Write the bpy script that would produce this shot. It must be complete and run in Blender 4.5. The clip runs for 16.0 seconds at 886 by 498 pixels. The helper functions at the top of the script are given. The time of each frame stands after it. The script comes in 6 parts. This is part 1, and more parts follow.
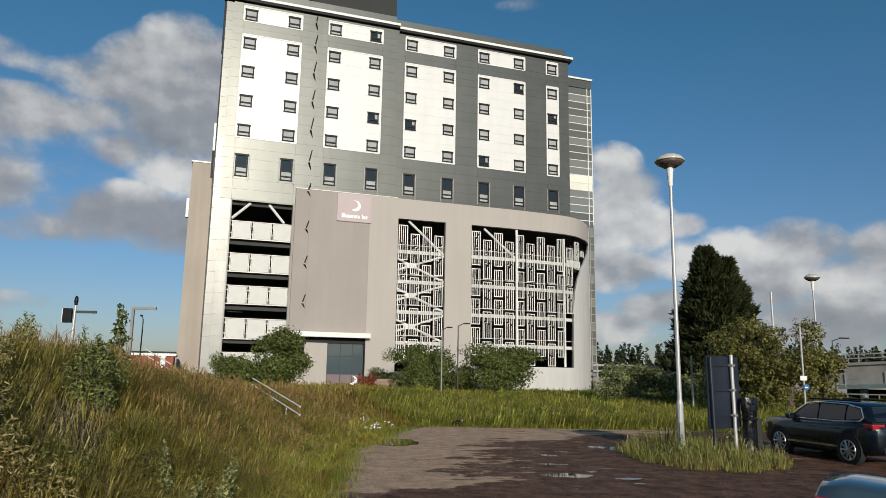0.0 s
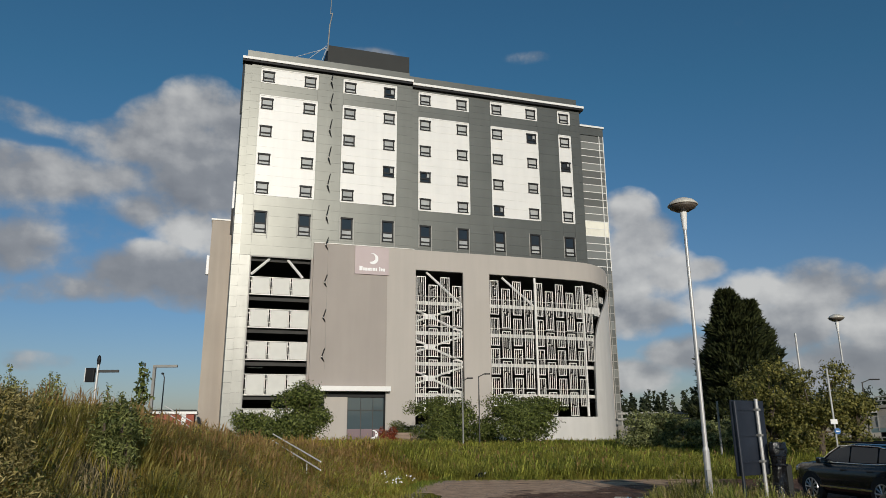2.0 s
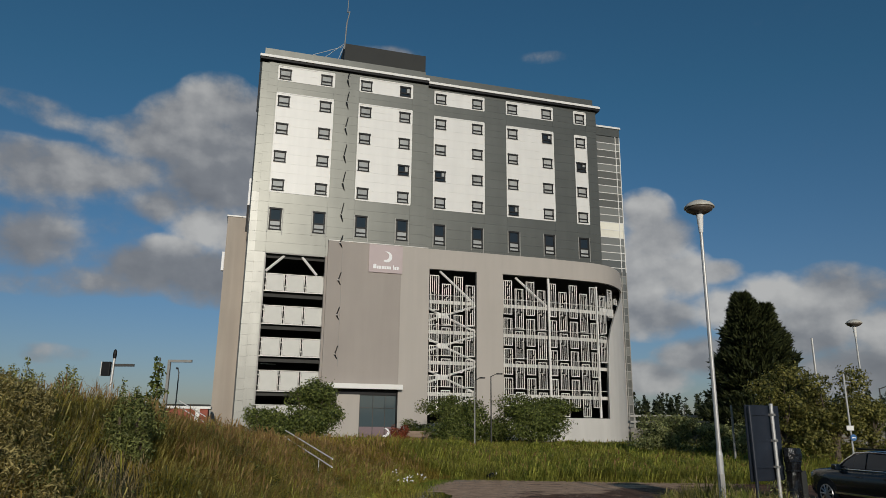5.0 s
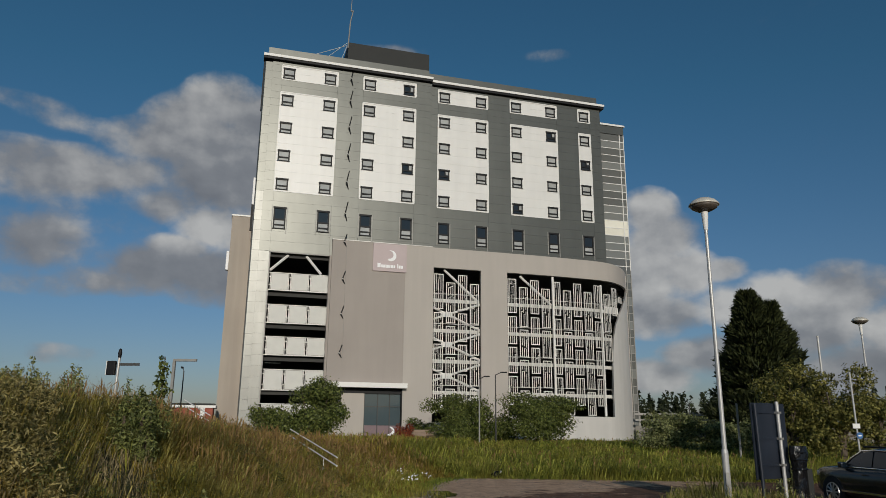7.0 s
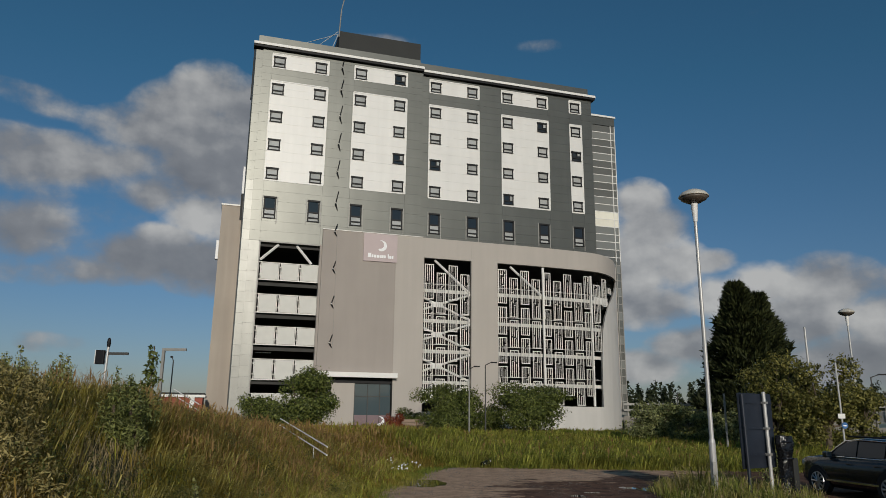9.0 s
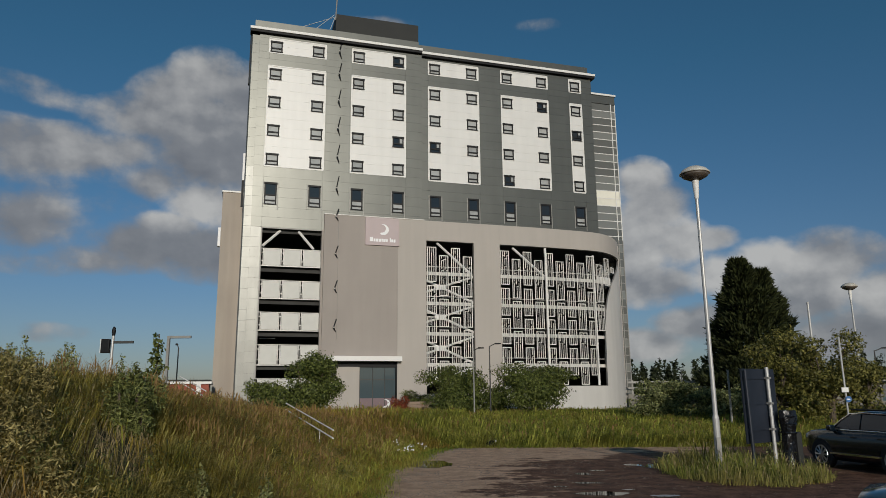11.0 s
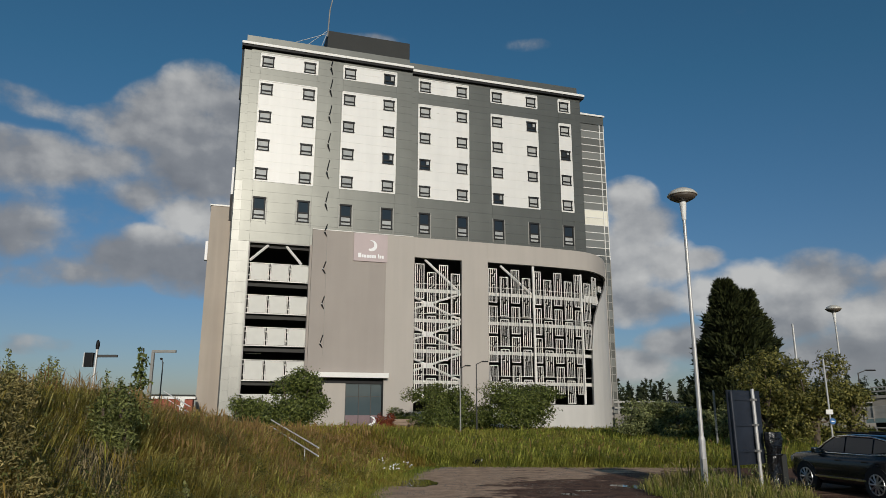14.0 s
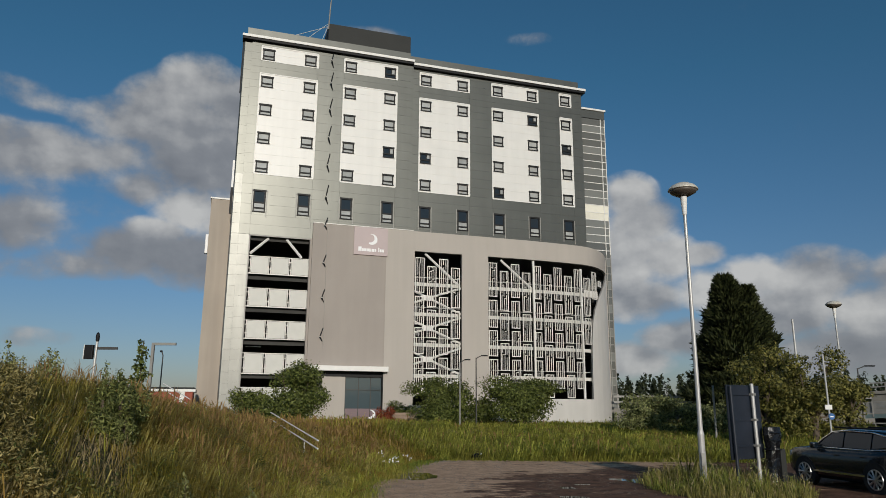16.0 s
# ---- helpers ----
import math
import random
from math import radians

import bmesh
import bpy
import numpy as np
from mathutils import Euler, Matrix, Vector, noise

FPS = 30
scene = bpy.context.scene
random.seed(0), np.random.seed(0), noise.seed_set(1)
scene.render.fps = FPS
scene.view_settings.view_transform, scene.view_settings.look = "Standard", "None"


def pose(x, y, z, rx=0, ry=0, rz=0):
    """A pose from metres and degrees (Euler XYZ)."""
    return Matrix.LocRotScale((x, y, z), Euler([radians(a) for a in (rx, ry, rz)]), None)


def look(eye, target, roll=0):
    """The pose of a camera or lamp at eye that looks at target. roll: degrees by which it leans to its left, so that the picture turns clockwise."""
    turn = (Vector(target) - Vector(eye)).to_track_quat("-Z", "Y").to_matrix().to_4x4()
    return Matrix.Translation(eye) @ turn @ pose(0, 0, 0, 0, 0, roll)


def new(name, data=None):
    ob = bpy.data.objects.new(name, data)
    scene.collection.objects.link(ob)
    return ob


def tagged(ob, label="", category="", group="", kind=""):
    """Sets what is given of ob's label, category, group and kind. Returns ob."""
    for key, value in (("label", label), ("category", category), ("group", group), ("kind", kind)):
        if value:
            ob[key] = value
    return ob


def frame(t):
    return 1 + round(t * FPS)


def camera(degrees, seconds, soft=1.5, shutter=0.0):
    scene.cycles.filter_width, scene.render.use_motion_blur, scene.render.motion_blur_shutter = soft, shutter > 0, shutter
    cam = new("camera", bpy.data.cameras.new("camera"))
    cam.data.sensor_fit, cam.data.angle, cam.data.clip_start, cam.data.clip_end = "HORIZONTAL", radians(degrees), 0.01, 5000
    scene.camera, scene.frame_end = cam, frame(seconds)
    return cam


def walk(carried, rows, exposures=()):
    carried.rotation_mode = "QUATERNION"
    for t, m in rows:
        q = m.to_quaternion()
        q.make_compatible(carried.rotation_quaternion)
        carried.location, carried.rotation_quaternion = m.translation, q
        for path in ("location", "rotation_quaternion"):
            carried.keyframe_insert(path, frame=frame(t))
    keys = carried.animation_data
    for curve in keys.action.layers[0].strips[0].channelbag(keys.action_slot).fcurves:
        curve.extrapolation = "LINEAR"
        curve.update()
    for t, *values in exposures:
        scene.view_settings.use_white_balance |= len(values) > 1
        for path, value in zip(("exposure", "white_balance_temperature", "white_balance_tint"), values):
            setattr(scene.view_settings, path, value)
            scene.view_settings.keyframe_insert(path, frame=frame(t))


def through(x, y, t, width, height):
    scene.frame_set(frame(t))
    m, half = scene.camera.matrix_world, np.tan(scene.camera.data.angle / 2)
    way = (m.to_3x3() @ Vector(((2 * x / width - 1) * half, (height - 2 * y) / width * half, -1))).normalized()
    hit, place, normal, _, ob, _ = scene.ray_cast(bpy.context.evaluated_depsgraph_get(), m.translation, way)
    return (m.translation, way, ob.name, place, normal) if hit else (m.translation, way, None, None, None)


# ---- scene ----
# ---- camera and its walk ----
cam = camera(64.93, 16.0, soft=0.6)
PATH = [
    (0, -0.038, 0.142, 2.235, 100.09, -0.92, -0.67),
    (0.2, -0.015, 0.105, 2.224, 101.51, -0.66, -0.66),
    (0.3, -0.003, 0.086, 2.218, 102.14, -0.53, -0.38),
    (0.5, 0.020, 0.049, 2.207, 102.85, -0.27, -0.39),
    (0.7, 0.014, 0.040, 2.206, 103.47, -0.05, 0.42),
    (0.8, 0.012, 0.036, 2.206, 104.28, 0.06, 0.64),
    (1, 0.006, 0.027, 2.205, 104.34, 0.28, 0.85),
    (1.5, 0.010, -0.005, 2.189, 104.69, 0.10, 1.18),
    (2, 0.006, -0.012, 2.197, 104.23, 0.35, 1.10),
    (2.5, 0.008, -0.019, 2.193, 104.08, 0.24, 0.68),
    (3, -0.005, -0.019, 2.206, 104.33, -0.03, 1.55),
    (3.5, -0.006, -0.001, 2.209, 104.76, -0.02, 1.41),
    (4, -0.009, -0.035, 2.189, 104.32, -0.26, 1.81),
    (4.2, -0.002, -0.006, 2.218, 104.09, -0.50, 1.73),
    (6.5, -0.005, -0.027, 2.191, 104.30, -0.51, 2.38),
    (7, 0.002, 0.012, 2.205, 104.04, -0.56, 2.40),
    (7.5, 0.003, 0.017, 2.201, 104.23, -0.75, 2.55),
    (8, -0.001, -0.003, 2.199, 104.13, -0.71, 1.90),
    (8.2, -0.000, 0.003, 2.201, 103.77, -0.87, 1.70),
    (10.3, 0.002, 0.003, 2.198, 102.92, 0.00, 1.25),
    (10.5, 0.019, 0.041, 2.203, 102.71, 0.03, 1.23),
    (11, 0.028, 0.014, 2.190, 101.83, 0.48, 2.03),
    (11.2, 0.020, 0.027, 2.194, 101.79, 0.58, 1.65),
    (11.3, 0.015, 0.034, 2.197, 101.35, 0.64, 0.93),
    (11.5, 0.007, 0.047, 2.201, 100.56, 0.74, 0.26),
    (11.7, -0.026, 0.045, 2.196, 100.24, 0.20, 0.46),
    (11.8, -0.043, 0.043, 2.194, 100.08, -0.08, -0.37),
    (12, -0.076, 0.041, 2.189, 99.14, -0.62, 0.64),
    (12.2, -0.066, 0.058, 2.197, 98.90, -0.18, 1.04),
    (12.3, -0.060, 0.066, 2.201, 99.47, 0.03, 0.62),
    (12.5, -0.050, 0.083, 2.209, 100.23, 0.47, -0.54),
    (12.7, -0.031, 0.043, 2.202, 101.51, 0.37, -0.16),
    (12.8, -0.022, 0.022, 2.199, 101.86, 0.31, -0.12),
    (13, -0.003, -0.018, 2.192, 102.10, 0.21, 0.45),
    (13.5, -0.001, -0.012, 2.215, 102.61, 0.31, 0.87),
    (14, 0.001, -0.015, 2.213, 103.20, -0.10, 0.89),
    (14.5, -0.015, -0.047, 2.185, 103.08, -0.03, 1.12),
    (15, -0.004, -0.019, 2.203, 102.43, -0.18, 1.09),
    (15.5, -0.012, -0.006, 2.196, 102.12, -0.27, 0.96),
    (16, 0.005, 0.005, 2.202, 102.72, -0.34, 0.86),
]
EXPOSURES = [(0.0, 0.03), (0.5, -0.06), (2.0, -0.24), (3.5, -0.48), (6.5, -0.59), (8.0, -0.59), (11.0, -0.58), (12.5, -0.42), (14.0, -0.4), (16.0, -0.4)]
walk(cam, [(t, pose(*p)) for t, *p in PATH], EXPOSURES)

# ---- world, sun ----
SUN_FROM = Vector((0.228, -0.974, 0.0)).normalized()
SUN_EL = radians(16.5)


def build_world():
    w = bpy.data.worlds.new("sky")
    scene.world = w
    w.use_nodes = True
    nt = w.node_tree
    nt.nodes.clear()

    def N(kind, **kw):
        n = nt.nodes.new(kind)
        for k, v in kw.items():
            if k == "op":
                n.operation = v
            elif k == "v":
                for i, x in enumerate(v):
                    if x is not None:
                        n.inputs[i].default_value = x
        return n

    def L(a, b, i=0):
        nt.links.new(a, b.inputs[i])

    def M(op, a, b=None, c=None, clamp=False):
        n = nt.nodes.new("ShaderNodeMath")
        n.operation, n.use_clamp = op, clamp
        for i, x in enumerate((a, b, c)):
            if x is None:
                continue
            if isinstance(x, (int, float)):
                n.inputs[i].default_value = x
            else:
                nt.links.new(x, n.inputs[i])
        return n.outputs[0]

    sky = nt.nodes.new("ShaderNodeTexSky")
    sky.sky_type = "NISHITA"
    sky.sun_disc = False
    sky.sun_elevation = SUN_EL
    sky.sun_rotation = math.atan2(SUN_FROM.x, SUN_FROM.y)
    sky.altitude, sky.air_density, sky.dust_density, sky.ozone_density = 50, 1.1, 0.5, 1.6
    tc = nt.nodes.new("ShaderNodeTexCoord")
    sep = nt.nodes.new("ShaderNodeSeparateXYZ")
    L(tc.outputs["Generated"], sep)
    az = M("MULTIPLY", M("ARCTAN2", sep.outputs[0], sep.outputs[1]), 57.2958)
    el = M("MULTIPLY", M("ARCSINE", sep.outputs[2]), 57.2958)
    comb = nt.nodes.new("ShaderNodeCombineXYZ")
    L(az, comb, 0)
    L(M("MULTIPLY", el, 1.25), comb, 1)

    # heaps of cumulus: where they stand, how wide they are, how bright
    total = weight = tone = None
    for ca, ce, ra, re_, k, bright in CLOUDS_WEST + CLOUDS_EAST + CLOUDS_ROUND:
        dx = M("MULTIPLY_ADD", az, 1 / ra, -ca / ra)
        dy = M("MULTIPLY_ADD", el, 1 / re_, -ce / re_)
        v = M("MULTIPLY_ADD", M("MULTIPLY", dx, dx), -1.0, M("MULTIPLY_ADD", M("MULTIPLY", dy, dy), -1.0, 1.0))
        v = M("MULTIPLY", M("MAXIMUM", v, 0.0), k)
        w = M("MULTIPLY", v, v)
        total = v if total is None else M("SMOOTH_MAX", total, v, 0.25)
        weight = w if weight is None else M("ADD", weight, w)
        tone = M("MULTIPLY", w, bright) if tone is None else M("MULTIPLY_ADD", w, bright, tone)

    def billow(shift, detail=12, rough=0.57):
        add = nt.nodes.new("ShaderNodeVectorMath")
        add.operation = "ADD"
        L(comb.outputs[0], add, 0)
        add.inputs[1].default_value = (*shift, 0)
        ns = nt.nodes.new("ShaderNodeTexNoise")
        ns.inputs["Scale"].default_value, ns.inputs["Detail"].default_value = 0.26, detail
        ns.inputs["Roughness"].default_value = rough
        L(add.outputs[0], ns, 0)
        return ns.outputs[0]

    n0 = billow((0, 0))
    n1, n2 = billow((0, 0), 6, 0.48), billow((0.6, 1.1), 6, 0.48)
    cover = nt.nodes.new("ShaderNodeMapRange")
    cover.interpolation_type = "SMOOTHSTEP"
    cover.inputs[1].default_value, cover.inputs[2].default_value = 0.13, 0.8
    edge = M("MULTIPLY", M("SUBTRACT", total, 0.1), 4.5, clamp=True)
    L(M("MULTIPLY", M("MULTIPLY_ADD", M("SUBTRACT", n0, 0.5), 1.35, total), edge), cover)
    lit = nt.nodes.new("ShaderNodeMapRange")
    lit.inputs[1].default_value, lit.inputs[2].default_value = 0.0, 1.0
    L(M("MULTIPLY_ADD", M("SUBTRACT", n1, n2), 1.0, M("DIVIDE", tone, M("ADD", weight, 0.001))), lit)
    ramp = nt.nodes.new("ShaderNodeValToRGB")
    ramp.color_ramp.elements[0].color = (2.7, 2.9, 3.3, 1)
    ramp.color_ramp.elements[1].color = (10.0, 10.0, 9.8, 1)
    mid = ramp.color_ramp.elements.new(0.5)
    mid.color = (4.5, 4.7, 5.05, 1)
    L(lit.outputs[0], ramp)
    tint = nt.nodes.new("ShaderNodeMix")
    tint.data_type, tint.blend_type = "RGBA", "MULTIPLY"
    tint.inputs[0].default_value = 1
    L(sky.outputs[0], tint, 6)
    # deeper blue overhead, paler towards the horizon
    height = nt.nodes.new("ShaderNodeValToRGB")
    height.color_ramp.elements[0].color = (0.73, 0.84, 1.27, 1)
    height.color_ramp.elements[1].color = (0.46, 0.99, 1.23, 1)
    L(M("DIVIDE", el, 26.0, clamp=True), height)
    L(height.outputs[0], tint, 7)
    mix = nt.nodes.new("ShaderNodeMix")
    mix.data_type = "RGBA"
    L(M("MULTIPLY", cover.outputs[0], 0.93), mix, 0)
    L(tint.outputs[2], mix, 6)
    L(ramp.outputs[0], mix, 7)
    bg = nt.nodes.new("ShaderNodeBackground")
    bg.inputs[1].default_value = SKY
    L(mix.outputs[2], bg)
    out = nt.nodes.new("ShaderNodeOutputWorld")
    L(bg.outputs[0], out)


SKY = 0.068
CLOUDS_WEST = [
    (-21.6, 24.4, 4.4, 3.1, 1, 0.7), (-18.5, 23.2, 4.6, 3.4, 1, 0.5), (-23.3, 21.8, 5.9, 4.1, 1, 0.6), (-21.5, 18.8, 6.6, 4.3, 1, 0.42), (-18, 19.3, 5.4, 5.5, 1, 0.42),
    (-27.2, 20.8, 4.9, 2.3, 0.8, 0.62), (-31.8, 21.2, 6.1, 1.2, 0.45, 0.6), (-36, 22, 6.1, 1.1, 0.42, 0.55), (-31, 17.7, 5.9, 2.6, 0.9, 0.62), (-27.2, 18.1, 3.9, 2, 0.85, 0.7),
    (-35.5, 17.3, 5.6, 3, 0.85, 0.58), (-24.6, 16.4, 4.1, 2.2, 0.85, 0.42), (-21.2, 14.9, 4.4, 2.4, 1, 0.95), (-18.3, 14.4, 4.1, 3.1, 1, 0.9), (-24.6, 11.3, 6.8, 2.5, 1, 0.4),
    (-20.4, 11, 6.6, 3.1, 1, 0.38), (-23.9, 13, 3.4, 1.4, 0.9, 0.85), (-28.4, 10.1, 5.1, 1.6, 0.75, 0.45), (-34.2, 12.4, 5.4, 3, 0.75, 0.45), (-31.6, 12.6, 2.9, 2.2, 0.55, 0.62), (-31.0, 14.0, 9.5, 5.0, 0.34, 0.5), (-33, 9.4, 6.1, 1.4, 0.5, 0.5), (-31.2, 4.6, 3.9, 1.2, 0.45, 0.6),
]
CLOUDS_EAST = [
    (14.6, 16.6, 3.0, 2.4, 1.0, 0.85), (15.7, 14.4, 3.6, 2.7, 1.0, 0.7), (14.0, 11.5, 4.3, 3.6, 1.0, 0.78), (17.0, 11.6, 3.6, 2.6, 1.0, 0.9), (19.8, 11.6, 2.6, 1.3, 1.0, 0.8),
    (14.5, 8.4, 4.8, 2.4, 1.0, 0.62), (23.3, 9.6, 4.2, 2.3, 1.0, 1.0), (20.7, 8.9, 3.6, 2.4, 1.0, 0.85), (27.5, 9.3, 4.8, 3.0, 1.0, 0.62), (25.4, 6.8, 5.4, 2.7, 1.0, 0.6),
    (30.6, 6.8, 4.6, 2.5, 1.0, 0.9), (29.1, 4.0, 7.0, 2.8, 1.0, 0.46), (14.2, 3.7, 4.4, 1.8, 1.0, 0.72), (18.5, 5.2, 5.0, 2.0, 1.0, 0.55), (36, 7.5, 7.5, 4.5, 1.0, 0.6),
]
CLOUDS_ROUND = [
    (6.9, 29.3, 3.6, 0.95, 0.42, 0.6), (-8.3, 29.5, 5.2, 1.1, 0.5, 0.5), (52, 14, 12, 6, 0.9, 0.6), (-50, 18, 12, 8, 0.9, 0.6), (120, 20, 30, 9, 0.9, 0.6), (-130, 22, 25, 9, 0.9, 0.6),
]
build_world()
sun = new("sun", bpy.data.lights.new("sun", "SUN"))
sun.data.energy, sun.data.angle, sun.data.color = 3.5, radians(0.53), (1.0, 0.93, 0.82)
sun.matrix_world = look((0, 0, 60), Vector((0, 0, 60)) - (SUN_FROM * math.cos(SUN_EL) + Vector((0, 0, math.sin(SUN_EL)))))
scene.view_settings.exposure = 0.0

# ---- materials ----
def material(name, base, rough=0.6, metal=0.0, vary=0.15, scale=3.0, grain=60.0, bump=0.1, coat=0.0, spec=0.5, stain=0.0, per_object=0.0, second=None):
    m = bpy.data.materials.new(name)
    m.use_nodes = True
    nt = m.node_tree
    b = nt.nodes["Principled BSDF"]
    b.inputs["Roughness"].default_value, b.inputs["Metallic"].default_value = rough, metal
    b.inputs["Coat Weight"].default_value, b.inputs["Specular IOR Level"].default_value = coat, spec
    tc = nt.nodes.new("ShaderNodeTexCoord")
    n1 = nt.nodes.new("ShaderNodeTexNoise")
    n1.inputs["Scale"].default_value, n1.inputs["Detail"].default_value = scale, 6
    n2 = nt.nodes.new("ShaderNodeTexNoise")
    n2.inputs["Scale"].default_value, n2.inputs["Detail"].default_value = grain, 3
    for n in (n1, n2):
        nt.links.new(tc.outputs["Object"], n.inputs["Vector"])
    add = nt.nodes.new("ShaderNodeMath")
    add.operation = "MULTIPLY_ADD"
    add.inputs[1].default_value = 0.35
    nt.links.new(n2.outputs[0], add.inputs[0])
    nt.links.new(n1.outputs[0], add.inputs[2])
    fac = add.outputs[0]
    if per_object:
        oi = nt.nodes.new("ShaderNodeObjectInfo")
        a2 = nt.nodes.new("ShaderNodeMath")
        a2.operation = "MULTIPLY_ADD"
        a2.inputs[1].default_value = per_object
        nt.links.new(oi.outputs["Random"], a2.inputs[0])
        nt.links.new(fac, a2.inputs[2])
        fac = a2.outputs[0]
    ramp = nt.nodes.new("ShaderNodeValToRGB")
    lo = [c * (1 - vary) for c in base]
    hi = [min(1, c * (1 + vary)) for c in (second or base)]
    e = ramp.color_ramp.elements
    e[0].position, e[0].color = 0.4, (*lo, 1)
    e[1].position, e[1].color = 0.95 + per_object * 0.6, (*hi, 1)
    nt.links.new(fac, ramp.inputs[0])
    col = ramp.outputs[0]
    if stain:
        mp = nt.nodes.new("ShaderNodeMapping")
        mp.inputs["Scale"].default_value = (1.6, 1.6, 0.12)
        nt.links.new(tc.outputs["Object"], mp.inputs[0])
        n3 = nt.nodes.new("ShaderNodeTexNoise")
        n3.inputs["Scale"].default_value, n3.inputs["Detail"].default_value = 1.0, 7
        nt.links.new(mp.outputs[0], n3.inputs["Vector"])
        mr = nt.nodes.new("ShaderNodeMapRange")
        mr.inputs[1].default_value, mr.inputs[2].default_value = 0.35, 0.7
        mr.inputs[3].default_value, mr.inputs[4].default_value = 1 - stain, 1.0
        nt.links.new(n3.outputs[0], mr.inputs[0])
        mul = nt.nodes.new("ShaderNodeMix")
        mul.data_type, mul.blend_type = "RGBA", "MULTIPLY"
        mul.inputs[0].default_value = 1
        nt.links.new(col, mul.inputs[6])
        nt.links.new(mr.outputs[0], mul.inputs[7])
        col = mul.outputs[2]
    nt.links.new(col, b.inputs["Base Color"])
    if bump:
        bp = nt.nodes.new("ShaderNodeBump")
        bp.inputs["Strength"].default_value, bp.inputs["Distance"].default_value = bump, 0.02
        nt.links.new(add.outputs[0], bp.inputs["Height"])
        nt.links.new(bp.outputs[0], b.inputs["Normal"])
    return m


def leaf_material(name, dark, light, rough=0.55, through=0.25, patch=None, patch_scale=0.25):
    m = bpy.data.materials.new(name)
    m.use_nodes = True
    nt = m.node_tree
    b = nt.nodes["Principled BSDF"]
    b.inputs["Roughness"].default_value = rough
    b.inputs["Specular IOR Level"].default_value = 0.18
    geo = nt.nodes.new("ShaderNodeNewGeometry")
    ramp = nt.nodes.new("ShaderNodeValToRGB")
    e = ramp.color_ramp.elements
    e[0].color, e[1].color = (*dark, 1), (*light, 1)
    nt.links.new(geo.outputs["Random Per Island"], ramp.inputs[0])
    col = ramp.outputs[0]
    if patch:
        tc = nt.nodes.new("ShaderNodeTexCoord")
        n = nt.nodes.new("ShaderNodeTexNoise")
        n.inputs["Scale"].default_value, n.inputs["Detail"].default_value = patch_scale, 4
        nt.links.new(tc.outputs["Object"], n.inputs["Vector"])
        mr = nt.nodes.new("ShaderNodeMapRange")
        mr.inputs[1].default_value, mr.inputs[2].default_value = 0.4, 0.66
        nt.links.new(n.outputs[0], mr.inputs[0])
        mx = nt.nodes.new("ShaderNodeMix")
        mx.data_type = "RGBA"
        nt.links.new(mr.outputs[0], mx.inputs[0])
        nt.links.new(col, mx.inputs[6])
        r2 = nt.nodes.new("ShaderNodeValToRGB")
        r2.color_ramp.elements[0].color = (*[c * 0.6 for c in patch], 1)
        r2.color_ramp.elements[1].color = (*[c * 1.3 for c in patch], 1)
        nt.links.new(geo.outputs["Random Per Island"], r2.inputs[0])
        nt.links.new(r2.outputs[0], mx.inputs[7])
        col = mx.outputs[2]
    nt.links.new(col, b.inputs["Base Color"])
    tr = nt.nodes.new("ShaderNodeBsdfTranslucent")
    nt.links.new(col, tr.inputs[0])
    ms = nt.nodes.new("ShaderNodeMixShader")
    ms.inputs[0].default_value = through
    nt.links.new(b.outputs[0], ms.inputs[1])
    nt.links.new(tr.outputs[0], ms.inputs[2])
    nt.links.new(ms.outputs[0], nt.nodes["Material Output"].inputs[0])
    return m


def glass_material(name, tint=(0.02, 0.025, 0.03), rough=0.04, alpha=1.0):
    m = bpy.data.materials.new(name)
    m.use_nodes = True
    b = m.node_tree.nodes["Principled BSDF"]
    b.inputs["Base Color"].default_value = (*tint, 1)
    b.inputs["Roughness"].default_value = rough
    b.inputs["Specular IOR Level"].default_value = 0.6
    b.inputs["Alpha"].default_value = alpha
    return m


